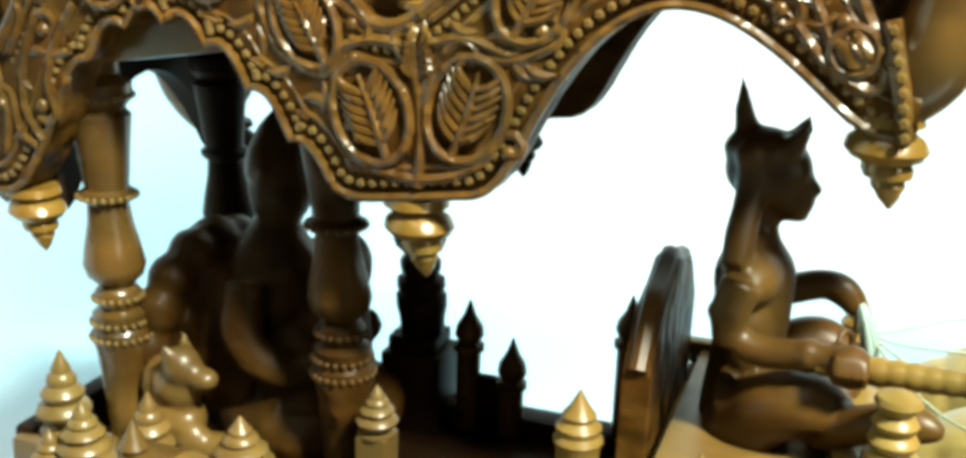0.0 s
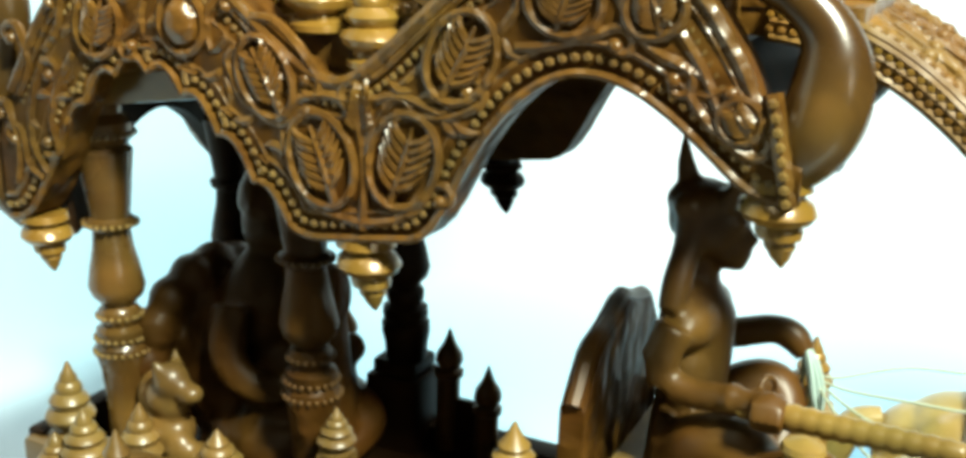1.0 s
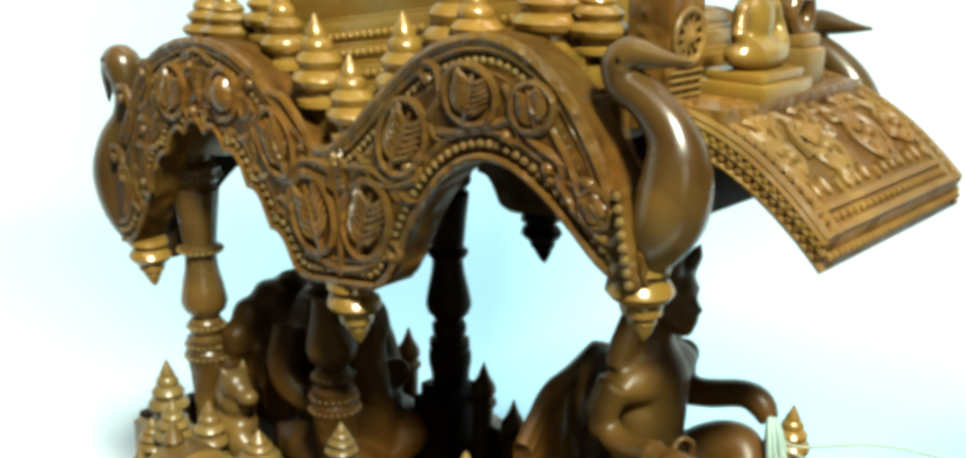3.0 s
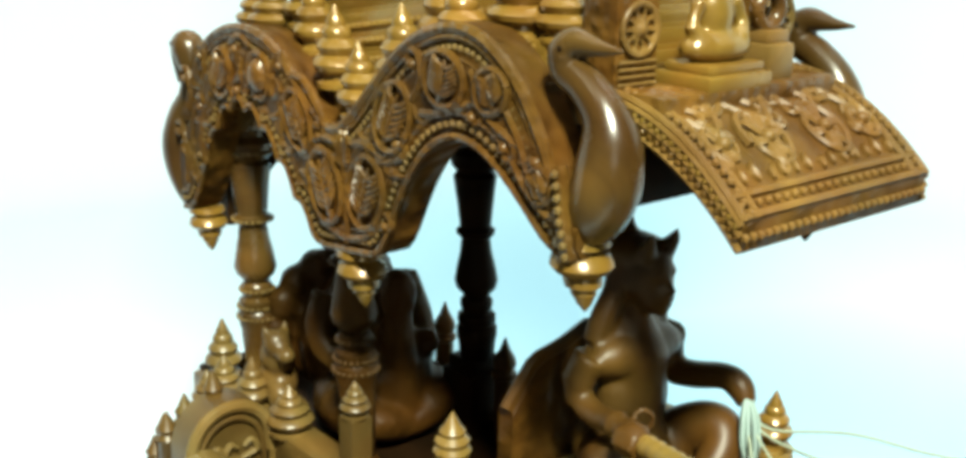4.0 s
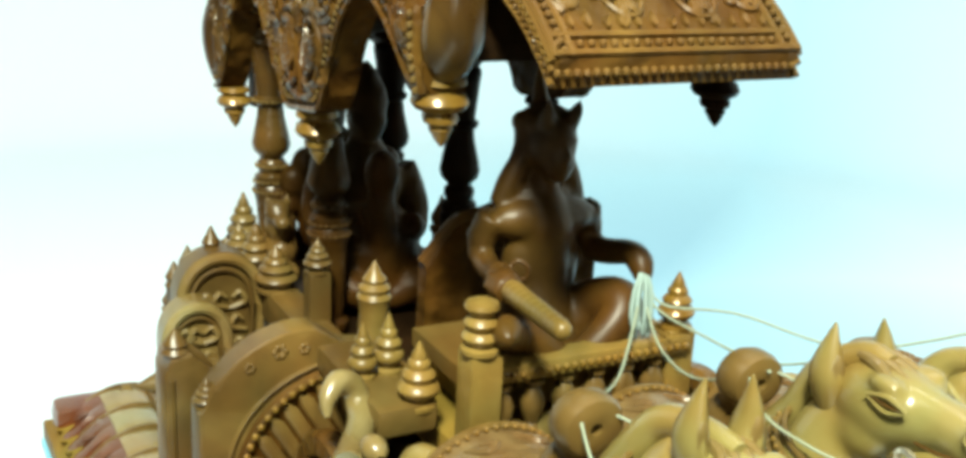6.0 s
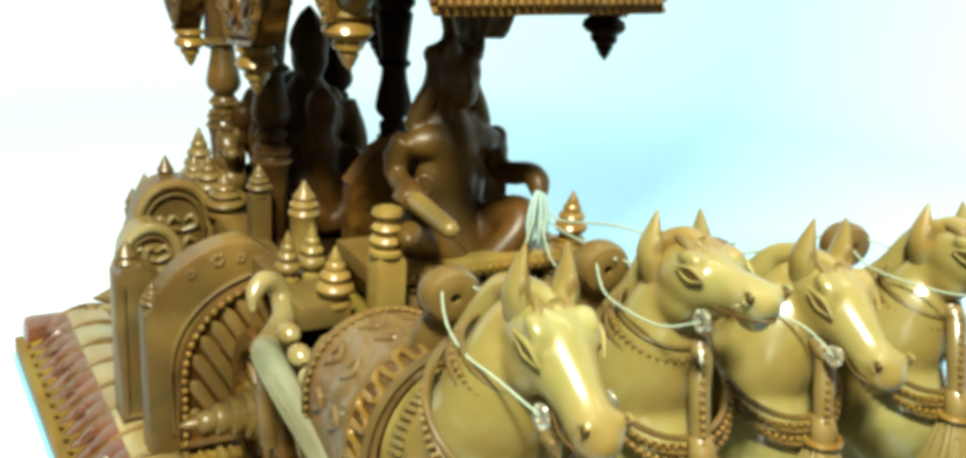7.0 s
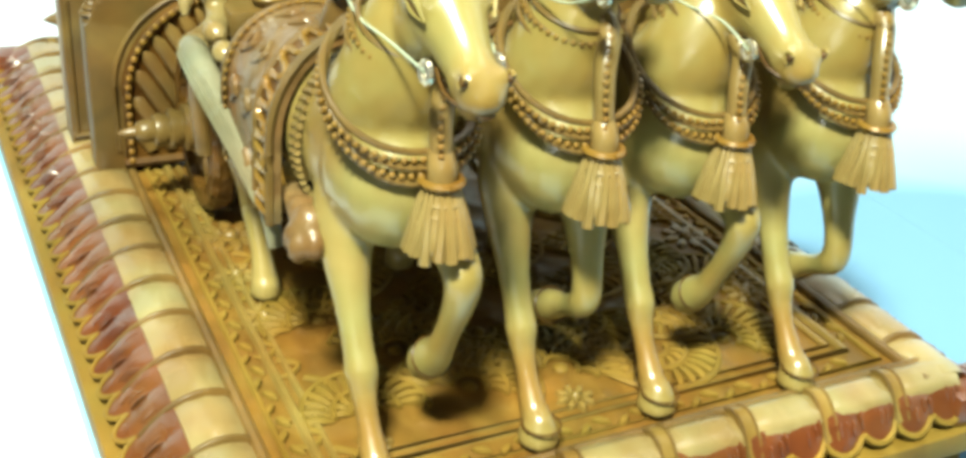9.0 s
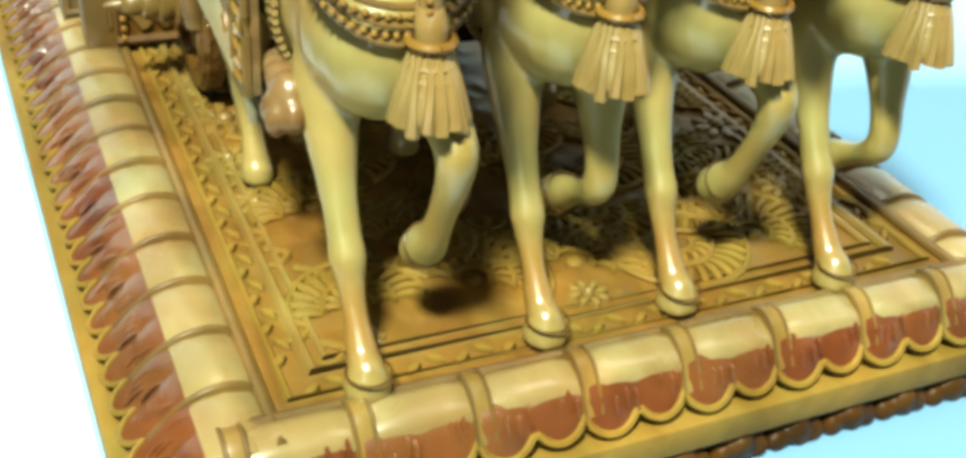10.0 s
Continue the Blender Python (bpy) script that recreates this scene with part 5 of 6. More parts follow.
def horse(pose_kind, y):
    h = thing("carved_horse", (2.2, 0, 0.0), "pale yellow carved wooden horse with lowered head, in harness" if pose_kind in ("down", "low") else "pale yellow carved wooden horse with head stretched out, in harness", "horse", "horses of the chariot")
    body = part("body", horse_shape(pose_kind), HORSE, h, "", 80)
    down = pose_kind in ("down", "low")
    off = HEAD[pose_kind]
    ears, poll = (V(2.81, 0, 1.555) + off, V(0.0, 0.0, 1.0)) if down else (V(2.65, 0, 1.545) + off, V(-0.1, 0, 0.9))
    for sg in (-1, 1):
        e = ears + V(0.012 * sg, sg * (0.048 if down else 0.062), -0.01 if down else 0.0)
        bm = bmesh.new()
        tube(bm, smooth_path([(*(e - poll * 0.07), 0.036), (*(e + poll * 0.0 + V(0, sg * 0.012, 0)), 0.05), (*(e + poll * 0.05 + V(0, sg * 0.02, 0)), 0.047), (*(e + poll * 0.11 + V(0.005, sg * 0.016, 0)), 0.03), (*(e + poll * 0.182 + V(0.01, sg * 0.006, 0)), 0.004)], 3), None, 10, 0.75, (0, 1, 0))
        ear = part("ear", bm, HORSE, body)
        bm = bmesh.new()
        ball(bm, e + poll * 0.04 + V(0.034, sg * 0.018, 0), (0.012, 0.022, 0.06), 8, 6)
        part("ear_hollow", bm, TASSEL, ear)
    # eyes, nostrils, mouth
    for sg in (-1, 1):
        c = (V(2.94, sg * 0.11, 1.495) if down else V(2.84, sg * 0.096, 1.59)) + off
        d = V(0.042, sg * -0.012, -0.03) if down else V(0.046, sg * -0.008, -0.004)
        up = V(0.014, 0, 0.02) if down else V(0.002, 0, 0.024)
        bm = bmesh.new()
        tube(bm, smooth_path([(*(c - d), 0.002), (*(c - up * 0.2), 0.0038), (*(c + d), 0.002)], 5), None, 8)
        e = part("eye", bm, FIGURE, body, "narrow carved eye slit")
        bm = bmesh.new()
        tube(bm, smooth_path([(*(c - d * 1.2), 0.004), (*(c + up * 0.7), 0.008), (*(c + d * 1.1), 0.004)], 5), None, 6)
        tube(bm, smooth_path([(*(c - d * 1.0 - up * 0.3), 0.003), (*(c - up * 0.9), 0.006), (*(c + d * 1.0 - up * 0.2), 0.003)], 5), None, 6)
        part("eyelid", bm, HORSE, e)
        c = (V(3.158, sg * 0.062, 1.366) if down else V(3.052, sg * 0.062, 1.593)) + off
        bm = bmesh.new()
        ball(bm, c, (0.014, 0.012, 0.013), 8, 6)
        part("nostril", bm, FIGURE, body)
        bm = bmesh.new()
        tube(bm, [c + V(0.021 * math.cos(k), sg * 0.003, 0.02 * math.sin(k)) for k in (0.6, 1.4, 2.2, 3.0, 3.8, 4.6)], 0.006, 6)
        part("nostril_rim", bm, HORSE, body)
    bm = bmesh.new()
    if down:
        tube(bm, smooth_path(moved([(3.03, -0.078, 1.36, 0.004), (3.1, -0.074, 1.31, 0.005), (3.178, 0, 1.275, 0.005), (3.1, 0.074, 1.31, 0.005), (3.03, 0.078, 1.36, 0.004)], off), 5), None, 6)
    else:
        tube(bm, smooth_path(moved([(2.91, -0.068, 1.52, 0.004), (3.0, -0.062, 1.525, 0.005), (3.082, 0, 1.53, 0.005), (3.0, 0.062, 1.525, 0.005), (2.91, 0.068, 1.52, 0.004)], off), 5), None, 6)
    part("mouth", bm, FIGURE, body)
    # mane
    bm = bmesh.new()
    mane = [(2.88, 0, 1.575, 0.025), (2.8, 0, 1.575, 0.035), (2.64, 0, 1.535, 0.045), (2.56, 0, 1.43, 0.055), (2.46, 0, 1.28, 0.05), (2.36, 0, 1.16, 0.03)] if down else [(2.76, 0, 1.64, 0.025), (2.68, 0, 1.63, 0.04), (2.57, 0, 1.54, 0.05), (2.52, 0, 1.4, 0.055), (2.45, 0, 1.28, 0.05), (2.36, 0, 1.16, 0.03)]
    tube(bm, smooth_path(moved(mane, off, (1, 1, 0.9, 0.6, 0.2, 0)), 6), None, 10)
    part("mane", bm, HORSE, body)
    for k in range(4):
        q = (k - 1.5) * 0.026
        bm = bmesh.new()
        tube(bm, smooth_path(moved([(2.8, q * 0.6, 1.57, 0.014), (2.86, q, 1.576, 0.016), (2.91, q * 1.4, 1.562 - abs(q) * 0.4, 0.012), (2.95, q * 1.2, 1.535 - abs(q) * 0.4, 0.003)] if down else [(2.68, q * 0.6, 1.64, 0.014), (2.75, q, 1.64, 0.017), (2.81, q * 1.3, 1.635 - abs(q) * 0.4, 0.012), (2.85, q, 1.63 - abs(q) * 0.4, 0.004)], off), 4), None, 8)
        part("forelock", bm, TASSEL, body)
    for hx, hy, hz, tilt in ((3.02, -0.115, 0.072, 0.0), (2.835, 0.11, 0.325, 0.85) if down else (2.655, 0.1, 0.26, 0.95)):
        bm = bmesh.new()
        tube(bm, [V(hx + 0.064 * math.cos(k * math.pi / 8) * math.cos(tilt), hy + 0.064 * math.sin(k * math.pi / 8), hz - 0.064 * math.cos(k * math.pi / 8) * math.sin(tilt)) for k in range(17)], 0.004, 6)
        part("hoof_ring", bm, FIGURE, body)
    # breast collars with beads, and the tassel
    for k, drop in enumerate((0.0, 0.045, 0.09)):
        loop = []
        for i in range(33):
            a = 2 * math.pi * i / 32
            f = 0.5 - 0.5 * math.cos(a)
            loop.append(V(2.46 + 0.45 * f ** 0.8 + 0.006 * k, math.sin(a) * 0.215 * (0.93 + 0.1 * f) + 0.01 * f ** 2, 1.31 - 0.25 * f - drop * f))
        bm = bmesh.new()
        tube(bm, loop, 0.011, 8)
        c = part("collar", bm, HONEY, h, "beaded breast collar")
        if k < 2:
            part("beading", beads([p + V(0.01, 0.016 * (1 if p.y > 0 else -1), -0.02) for p in loop], 0.027, 0.0105), GOLD, c)
    # ribbed strap from the throat and the tassel that ends it
    ty = 0.045 if down else 0.02
    bm = bmesh.new()
    tube(bm, smooth_path([(2.92, ty, 1.07, 0.034), (2.945, ty, 1.03, 0.042), (2.95, ty, 0.98, 0.042), (2.955, ty, 0.92, 0.06), (2.96, ty, 0.82, 0.086), (2.96, ty, 0.795, 0.074)], 5), None, 14)
    t = part("tassel", bm, TASSEL, h, "carved wooden breast tassel")
    bm = bmesh.new()
    for k in range(15):
        a = 2 * math.pi * k / 15
        w = 0.01 * math.sin(k * 2.3)
        tube(bm, smooth_path([(2.945 + 0.044 * math.cos(a), ty + 0.044 * math.sin(a), 0.98, 0.006), (2.955 + 0.066 * math.cos(a + w * 9), ty + 0.066 * math.sin(a + w * 9), 0.89, 0.014), (2.96 + 0.09 * math.cos(a), ty + 0.09 * math.sin(a), 0.785 + w, 0.018)], 3), None, 6)
    part("fringe", bm, TASSEL, t)
    for k in range(3):
        bm = bmesh.new()
        tube(bm, [V(2.955 + (0.052 + 0.008 * k) * math.cos(a * math.pi / 8), ty + (0.052 + 0.008 * k) * math.sin(a * math.pi / 8), 0.935 - 0.03 * k) for a in range(17)], 0.009, 6)
        part("tassel_ring", bm, TASSEL, t)
    bm = bmesh.new()
    tube(bm, [V(2.948 + 0.056 * math.cos(k * math.pi / 8), ty + 0.056 * math.sin(k * math.pi / 8), 0.99) for k in range(17)], 0.012, 6)
    part("knot", bm, GOLD, t)
    line = [(2.78, 0.05, 1.34, 0.03), (2.87, 0.07, 1.26, 0.034), (2.92, ty, 1.15, 0.034), (2.94, ty, 1.04, 0.03)] if down else [(2.74, 0.04, 1.36, 0.03), (2.83, 0.06, 1.31, 0.034), (2.9, ty, 1.2, 0.034), (2.935, ty, 1.04, 0.03)]
    bm = bmesh.new()
    tube(bm, smooth_path(line, 5), None, 10)
    t = part("throat_strap", bm, TASSEL, h, "ribbed strap from the throat")
    part("beading", beads([V(p[0] + 0.03, p[1] - 0.014, p[2] + 0.006) for p in smooth_path(line, 5)], 0.026, 0.011), GOLD, t)
    # saddle cloth with a scrolled gold band along its front edge
    def cloth(x, a, lift=0.0):
        w, top, mid = 0.268 + lift, 1.235 - (2.42 - x) * 0.15 + lift, 0.9
        if math.sin(a) > 0:
            return V(x, -math.cos(a) * w, mid + (top - mid) * math.sin(a))
        return V(x, -math.copysign(w, math.cos(a)), mid + 0.36 * math.sin(a))

    turns = [math.pi * (-0.27 + 1.54 * i / 32) for i in range(33)]
    xs = (1.88, 2.0, 2.13, 2.27, 2.42)
    bm = bmesh.new()
    rings(bm, [[cloth(x, a) for x in xs] + [cloth(x, a, -0.03) for x in xs[::-1]] for a in turns])
    s = part("saddle_cloth", bm, CLOTH, h, "mottled carved saddle cloth with scrolled gold band")
    bm = bmesh.new()
    rings(bm, [[cloth(x, a, h) for x, h in ((2.27, -0.01), (2.27, 0.003), (2.41, 0.003), (2.41, -0.01))] for a in turns])
    part("band_ground", bm, FIGURE, s, "dark ground of the scrolled band")
    for x, r in ((1.885, 0.012), (2.265, 0.013), (2.415, 0.015)):
        bm = bmesh.new()
        tube(bm, [cloth(x, a, 0.006) for a in turns], r, 6)
        part("cloth_band", bm, HONEY, s)
    for x, z in ((1.9, 0.0), (2.25, 0.0)):
        part("beading", beads([cloth(x + 0.012, a, 0.01) for a in turns], 0.032, 0.009), GOLD, s)
    for k in range(1, 32):
        l, t, sgn = cloth(2.34, turns[k], 0.008), (cloth(2.34, turns[min(k + 1, 32)]) - cloth(2.34, turns[k - 1])).normalized(), (-1) ** k
        n = V(1, 0, 0)
        bm = bmesh.new()
        tube(bm, smooth_path([(*(l - n * 0.05 * sgn - t * 0.02), 0.006), (*(l + n * 0.03 * sgn - t * 0.02), 0.012), (*(l + n * 0.045 * sgn + t * 0.012), 0.011), (*(l + n * 0.005 * sgn + t * 0.018), 0.009)], 4), None, 6)
        part("cloth_scroll", bm, GOLD, s)
    for k in range(2, 31, 4):
        for x in (1.96, 2.1):
            bm = bmesh.new()
            tube(bm, smooth_path([(*cloth(x, turns[k - 1], 0.002), 0.006), (*cloth(x + 0.07, turns[k], 0.004), 0.012), (*cloth(x + 0.04, turns[k + 1], 0.004), 0.012), (*cloth(x + 0.01, turns[k], 0.002), 0.006)], 4), None, 6)
            part("cloth_leaf", bm, CLOTH, s)
    def girth(a):
        return V(2.5 + 0.02 * math.sin(a), -math.cos(a) * 0.222, 0.93 + (0.3 if math.sin(a) > 0 else 0.27) * math.sin(a))

    ribs = bmesh.new()
    for k in range(64):
        a = 2 * math.pi * k / 64
        c, t = girth(a), (girth(a + 0.05) - girth(a - 0.05)).normalized()
        tube(ribs, [c - V(0.028, 0, 0) - t * 0.006, c + t * 0.004, c + V(0.028, 0, 0) + t * 0.012], 0.011, 6)
    tagged(part("girth", ribs, TASSEL, h, "ribbed girth band round the barrel"), kind="stuff")
    # yoke block with a round hole on the withers
    bm = bmesh.new()
    lathe(bm, [(0.016, -0.05), (0.05, -0.055), (0.074, -0.044), (0.084, -0.02), (0.084, 0.02), (0.074, 0.044), (0.05, 0.055), (0.016, 0.05), (0.013, 0.0), (0.016, -0.05)], (2.37, 0, 1.405), 24, "x", 1.0, False)
    for v in bm.verts:
        v.co.y, v.co.z = v.co.y * 1.12, v.co.z
    tube(bm, smooth_path([(2.345, 0, 1.36, 0.066), (2.33, 0.01, 1.31, 0.06), (2.3, 0, 1.24, 0.075), (2.28, 0, 1.1, 0.1)], 4), None, 12)
    part("yoke_block", bm, HONEY, h, "carved yoke block with a round hole, on the withers")
    # three rings round the upper neck
    mid = (V(2.7, 0, 1.34) if down else V(2.65, 0, 1.335)) + off * 0.55
    axis, ahead = (V(0.45, 0, 0.893), V(0.893, 0, -0.45)) if down else (V(0.35, 0, 0.937), V(0.937, 0, -0.35))
    side = V(0, 1, 0)
    for k in range(3):
        c = mid + axis * 0.036 * (k - 1)
        ry = (0.157 - 0.009 * k) if down else (0.15 - 0.009 * k)
        rx = ry + 0.012
        loop = [c + side * ry * math.cos(a * math.pi / 16) + ahead * rx * math.sin(a * math.pi / 16) for a in range(33)]
        bm = bmesh.new()
        tube(bm, loop, 0.009, 6)
        n = part("neck_ring", bm, HONEY, h, "thin carved ring round the neck")
        if k == 1:
            part("beading", beads([p + (p - c) * 0.06 for p in loop], 0.026, 0.009), GOLD, n)
    # bridle
    bm = bmesh.new()
    bit = (V(3.02, 0.0, 1.345) if down else V(2.92, 0, 1.48)) + off
    sw = off.y
    for sg in (-1, 1):
        tube(bm, smooth_path([(2.4, sg * 0.04, 1.44, 0.0038), (2.55, off.y * 0.5 + sg * 0.12, 1.4, 0.0038), (2.7, off.y * 0.8 + sg * 0.15, 1.37 if down else 1.4, 0.0038), (2.86, off.y + sg * 0.14, 1.36 if down else 1.41, 0.0038), (bit.x, sw + sg * 0.1, bit.z, 0.0038)], 6), None, 6)
    part("rein", bm, STRING, h, "pale string rein")
    bm = bmesh.new()
    for sg in (-1, 1):
        ringp = [V(bit.x + 0.026 * math.cos(k * math.pi / 6), sw + sg * 0.1, bit.z + 0.026 * math.sin(k * math.pi / 6)) for k in range(13)]
        tube(bm, ringp, 0.011, 6)
    part("bit_ring", bm, METAL, h)
    # fetlock grooves and tail
    bm = bmesh.new()
    tube(bm, smooth_path([(1.54, 0, 0.86, 0.05), (1.44, -0.02, 0.82, 0.06), (1.37, -0.03, 0.66, 0.065), (1.32, -0.03, 0.45, 0.05), (1.36, -0.03, 0.3, 0.012)], 5), None, 10)
    part("tail", bm, HORSE, h)
    return h


for kind, x, y, high in (("down", 2.2, -0.68, 1.0), ("out", 2.145, -0.11, 1.0), ("low", 2.13, 0.36, 0.97), ("far", 2.18, 0.93, 0.98)):
    h = horse(kind, y)
    h.location = (x * U, y * U, 0)
    h.scale = (1, 1, high)

# carved shafts beside the horses
for y in (-0.92,):
    sh = thing("shaft", (1.8, y, 0.3), "pale fluted harness shaft with a scrolled end", "shaft")
    bm = bmesh.new()
    tube(bm, smooth_path([(1.17, y - 0.0, 0.9, 0.012), (1.14, y + 0.01, 0.95, 0.03), (1.1, y + 0.06, 0.99, 0.042), (1.08, y + 0.12, 0.96, 0.046), (1.1, y + 0.14, 0.9, 0.048), (1.18, y + 0.12, 0.86, 0.05), (1.34, y + 0.03, 0.855, 0.054), (1.47, y - 0.04, 0.87, 0.06)], 6), None, 12)
    part("scroll", bm, CREAM, sh, "pale curled scroll like a bird's neck")
    bm = bmesh.new()
    tube(bm, smooth_path([(1.42, y - 0.03, 0.87, 0.045), (1.52, y - 0.045, 0.87, 0.053), (1.75, y - 0.035, 0.81, 0.05), (2.05, y - 0.02, 0.73, 0.044), (2.2, y - 0.01, 0.68, 0.038), (2.29, y, 0.62, 0.032), (2.33, y + 0.01, 0.5, 0.025)], 6), None, 14, 1.0)
    part("beam", bm, GREY, sh)
    bm = bmesh.new()
    for k in (-2, -1, 0, 1, 2):
        dy, dz = -0.05 + 0.0066 * k * k, 0.018 * k
        tube(bm, smooth_path([(1.5, y - 0.05 + dy, 0.87 + dz, 0.009), (1.75, y - 0.04 + dy, 0.81 + dz, 0.01), (2.05, y - 0.02 + dy * 0.86, 0.73 + dz * 0.86, 0.009), (2.3, y - 0.01 + dy * 0.7, 0.65 + dz * 0.7, 0.006)], 6), None, 5)
    part("fluting", bm, GREY, sh)
    for k in range(6):
        bm = bmesh.new()
        ball(bm, (1.5 + 0.125 * k, y + 0.035, 0.94 - 0.034 * k), (0.062, 0.045, 0.042), 10, 6)
        part("boss", bm, CREAM, sh)
    bm = bmesh.new()
    tube(bm, smooth_path([(1.25, y + 0.05, 0.36, 0.05), (1.28, y + 0.02, 0.6, 0.045), (1.4, y, 0.82, 0.04)], 4), None, 10)
    part("bracket", bm, HONEY, sh)
    bm = bmesh.new()
    ball(bm, (2.6, y + 0.03, 0.72), (0.06, 0.05, 0.06), 12, 8)
    for k in range(6):
        a = 2 * math.pi * k / 6
        ball(bm, (2.61 + 0.05 * math.cos(a), y + 0.03 + 0.05 * math.sin(a), 0.67 - 0.012 * (k % 2)), (0.034, 0.034, 0.05), 8, 6)
    tube(bm, [(2.4, y + 0.05, 0.72, 0.04), (2.56, y + 0.03, 0.73, 0.05)], None, 10)
    part("end_flower", fused(bm, 0.012, 2), CLOTH, sh, "carved flower at the shaft end")

# figures -------------------------------------------------------------------------------


def driver_shape():
    bm = bmesh.new()
    # trunk, neck and chest
    tube(bm, smooth_path([(1.02, 0, 0.97, 0.17), (1.0, 0, 1.1, 0.14), (0.99, 0, 1.24, 0.112), (0.99, 0, 1.36, 0.115), (0.985, 0, 1.48, 0.12), (0.98, 0, 1.56, 0.085), (0.985, 0, 1.62, 0.056), (0.99, 0, 1.7, 0.054)], 5), None, 18)
    ball(bm, (0.985, 0, 1.48), (0.1, 0.23, 0.095), 16, 10)
    ball(bm, (0.985, 0, 1.3), (0.1, 0.165, 0.22), 16, 10)
    ball(bm, (0.97, 0, 1.57), (0.055, 0.12, 0.055), 16, 10)
    # head, face and chin
    ball(bm, (1.02, 0, 1.78), (0.1, 0.092, 0.115), 16, 12)
    ball(bm, (1.065, 0, 1.72), (0.07, 0.066, 0.08), 14, 8)
    ball(bm, (1.09, 0, 1.665), (0.034, 0.034, 0.026), 10, 6)
    ball(bm, (1.118, 0, 1.688), (0.016, 0.03, 0.009), 8, 6)
    ball(bm, (1.118, 0, 1.705), (0.016, 0.028, 0.008), 8, 6)
    ball(bm, (1.095, 0, 1.8), (0.025, 0.075, 0.014), 10, 6)
    tube(bm, [(1.1, 0, 1.785, 0.016), (1.14, 0, 1.738, 0.018), (1.112, 0, 1.724, 0.014)], None, 8)
    # cap, knot of hair and points
    ball(bm, (0.97, 0, 1.845), (0.115, 0.11, 0.07), 16, 8)
    ball(bm, (0.92, 0, 1.79), (0.055, 0.075, 0.075), 12, 8)
    ball(bm, (0.945, 0, 1.68), (0.04, 0.12, 0.1), 12, 8)
    tube(bm, [(0.93, 0, 1.86, 0.045), (0.905, 0, 1.96, 0.028), (0.892, 0, 2.06, 0.005)], None, 10)
    for sg in (-1, 1):
        ball(bm, (0.985, sg * 0.09, 1.77), (0.022, 0.014, 0.035), 8, 6)
        ball(bm, (0.94, sg * 0.09, 1.845), 0.042, 10, 6)
        tube(bm, smooth_path([(0.955, sg * 0.07, 1.82, 0.05), (0.955, sg * 0.085, 1.72, 0.045), (0.945, sg * 0.13, 1.62, 0.048), (0.94, sg * 0.17, 1.53, 0.04)], 3), None, 10)
        tube(bm, [(1.05, sg * 0.05, 1.86, 0.04), (1.08, sg * 0.062, 1.91, 0.025), (1.092, sg * 0.066, 1.95, 0.005)], None, 8)
        # upper arm with an armlet
        tube(bm, smooth_path([(0.97, sg * 0.2, 1.5, 0.066), (0.945, sg * 0.235, 1.41, 0.056), (0.96, sg * 0.24, 1.33, 0.052)], 4), None, 12)
        tube(bm, [(0.943, sg * 0.23, 1.43, 0.063), (0.943, sg * 0.233, 1.405, 0.063)], None, 12)
        # folded leg
        tube(bm, smooth_path([(1.0, sg * 0.1, 1.0, 0.13), (1.08, sg * 0.2, 1.13, 0.105), (1.19, sg * 0.235, 1.18, 0.095), (1.25, sg * 0.2, 1.14, 0.08), (1.26, sg * 0.1, 1.05, 0.07), (1.24, sg * 0.02, 0.99, 0.06)], 5), None, 14)
    # forearms and fists
    tube(bm, smooth_path([(0.98, -0.24, 1.335, 0.05), (1.06, -0.255, 1.325, 0.046), (1.17, -0.28, 1.345, 0.044), (1.25, -0.3, 1.35, 0.04)], 4), None, 12)
    tube(bm, [(1.165, -0.279, 1.345, 0.052), (1.185, -0.284, 1.346, 0.052)], None, 12)
    ball(bm, (1.285, -0.315, 1.345), (0.066, 0.058, 0.064), 12, 8)
    tube(bm, [(1.262 + 0.036 * math.cos(k * 0.7) * 0.55, -0.25 + 0.036 * math.cos(k * 0.7) * 0.83, 1.385 + 0.038 * math.sin(k * 0.7), 0.013) for k in range(10)], None, 8)
    for k in range(4):
        tube(bm, [(1.25 + 0.024 * k, -0.35, 1.385, 0.015), (1.25 + 0.024 * k, -0.372, 1.345, 0.017), (1.25 + 0.024 * k, -0.35, 1.3, 0.014)], None, 6)
    tube(bm, smooth_path([(0.96, 0.24, 1.33, 0.055), (1.06, 0.26, 1.34, 0.053), (1.18, 0.28, 1.37, 0.05), (1.25, 0.28, 1.35, 0.052), (1.29, 0.27, 1.3, 0.035)], 4), None, 12)
    # folds of the skirt over the thigh
    for k in range(5):
        tube(bm, smooth_path([(0.93 + 0.03 * k, -0.13 - 0.015 * k, 1.2 - 0.01 * k, 0.012), (0.93 + 0.03 * k, -0.2 - 0.014 * k, 1.12, 0.016), (0.95 + 0.03 * k, -0.2 - 0.014 * k, 1.02, 0.012)], 3), None, 6)
    # foot
    tube(bm, smooth_path([(1.22, -0.2, 1.1, 0.07), (1.32, -0.3, 1.17, 0.058), (1.42, -0.38, 1.235, 0.062), (1.48, -0.41, 1.25, 0.05), (1.53, -0.43, 1.245, 0.02)], 3), None, 12)
    return fused(bm, 0.011, 6)


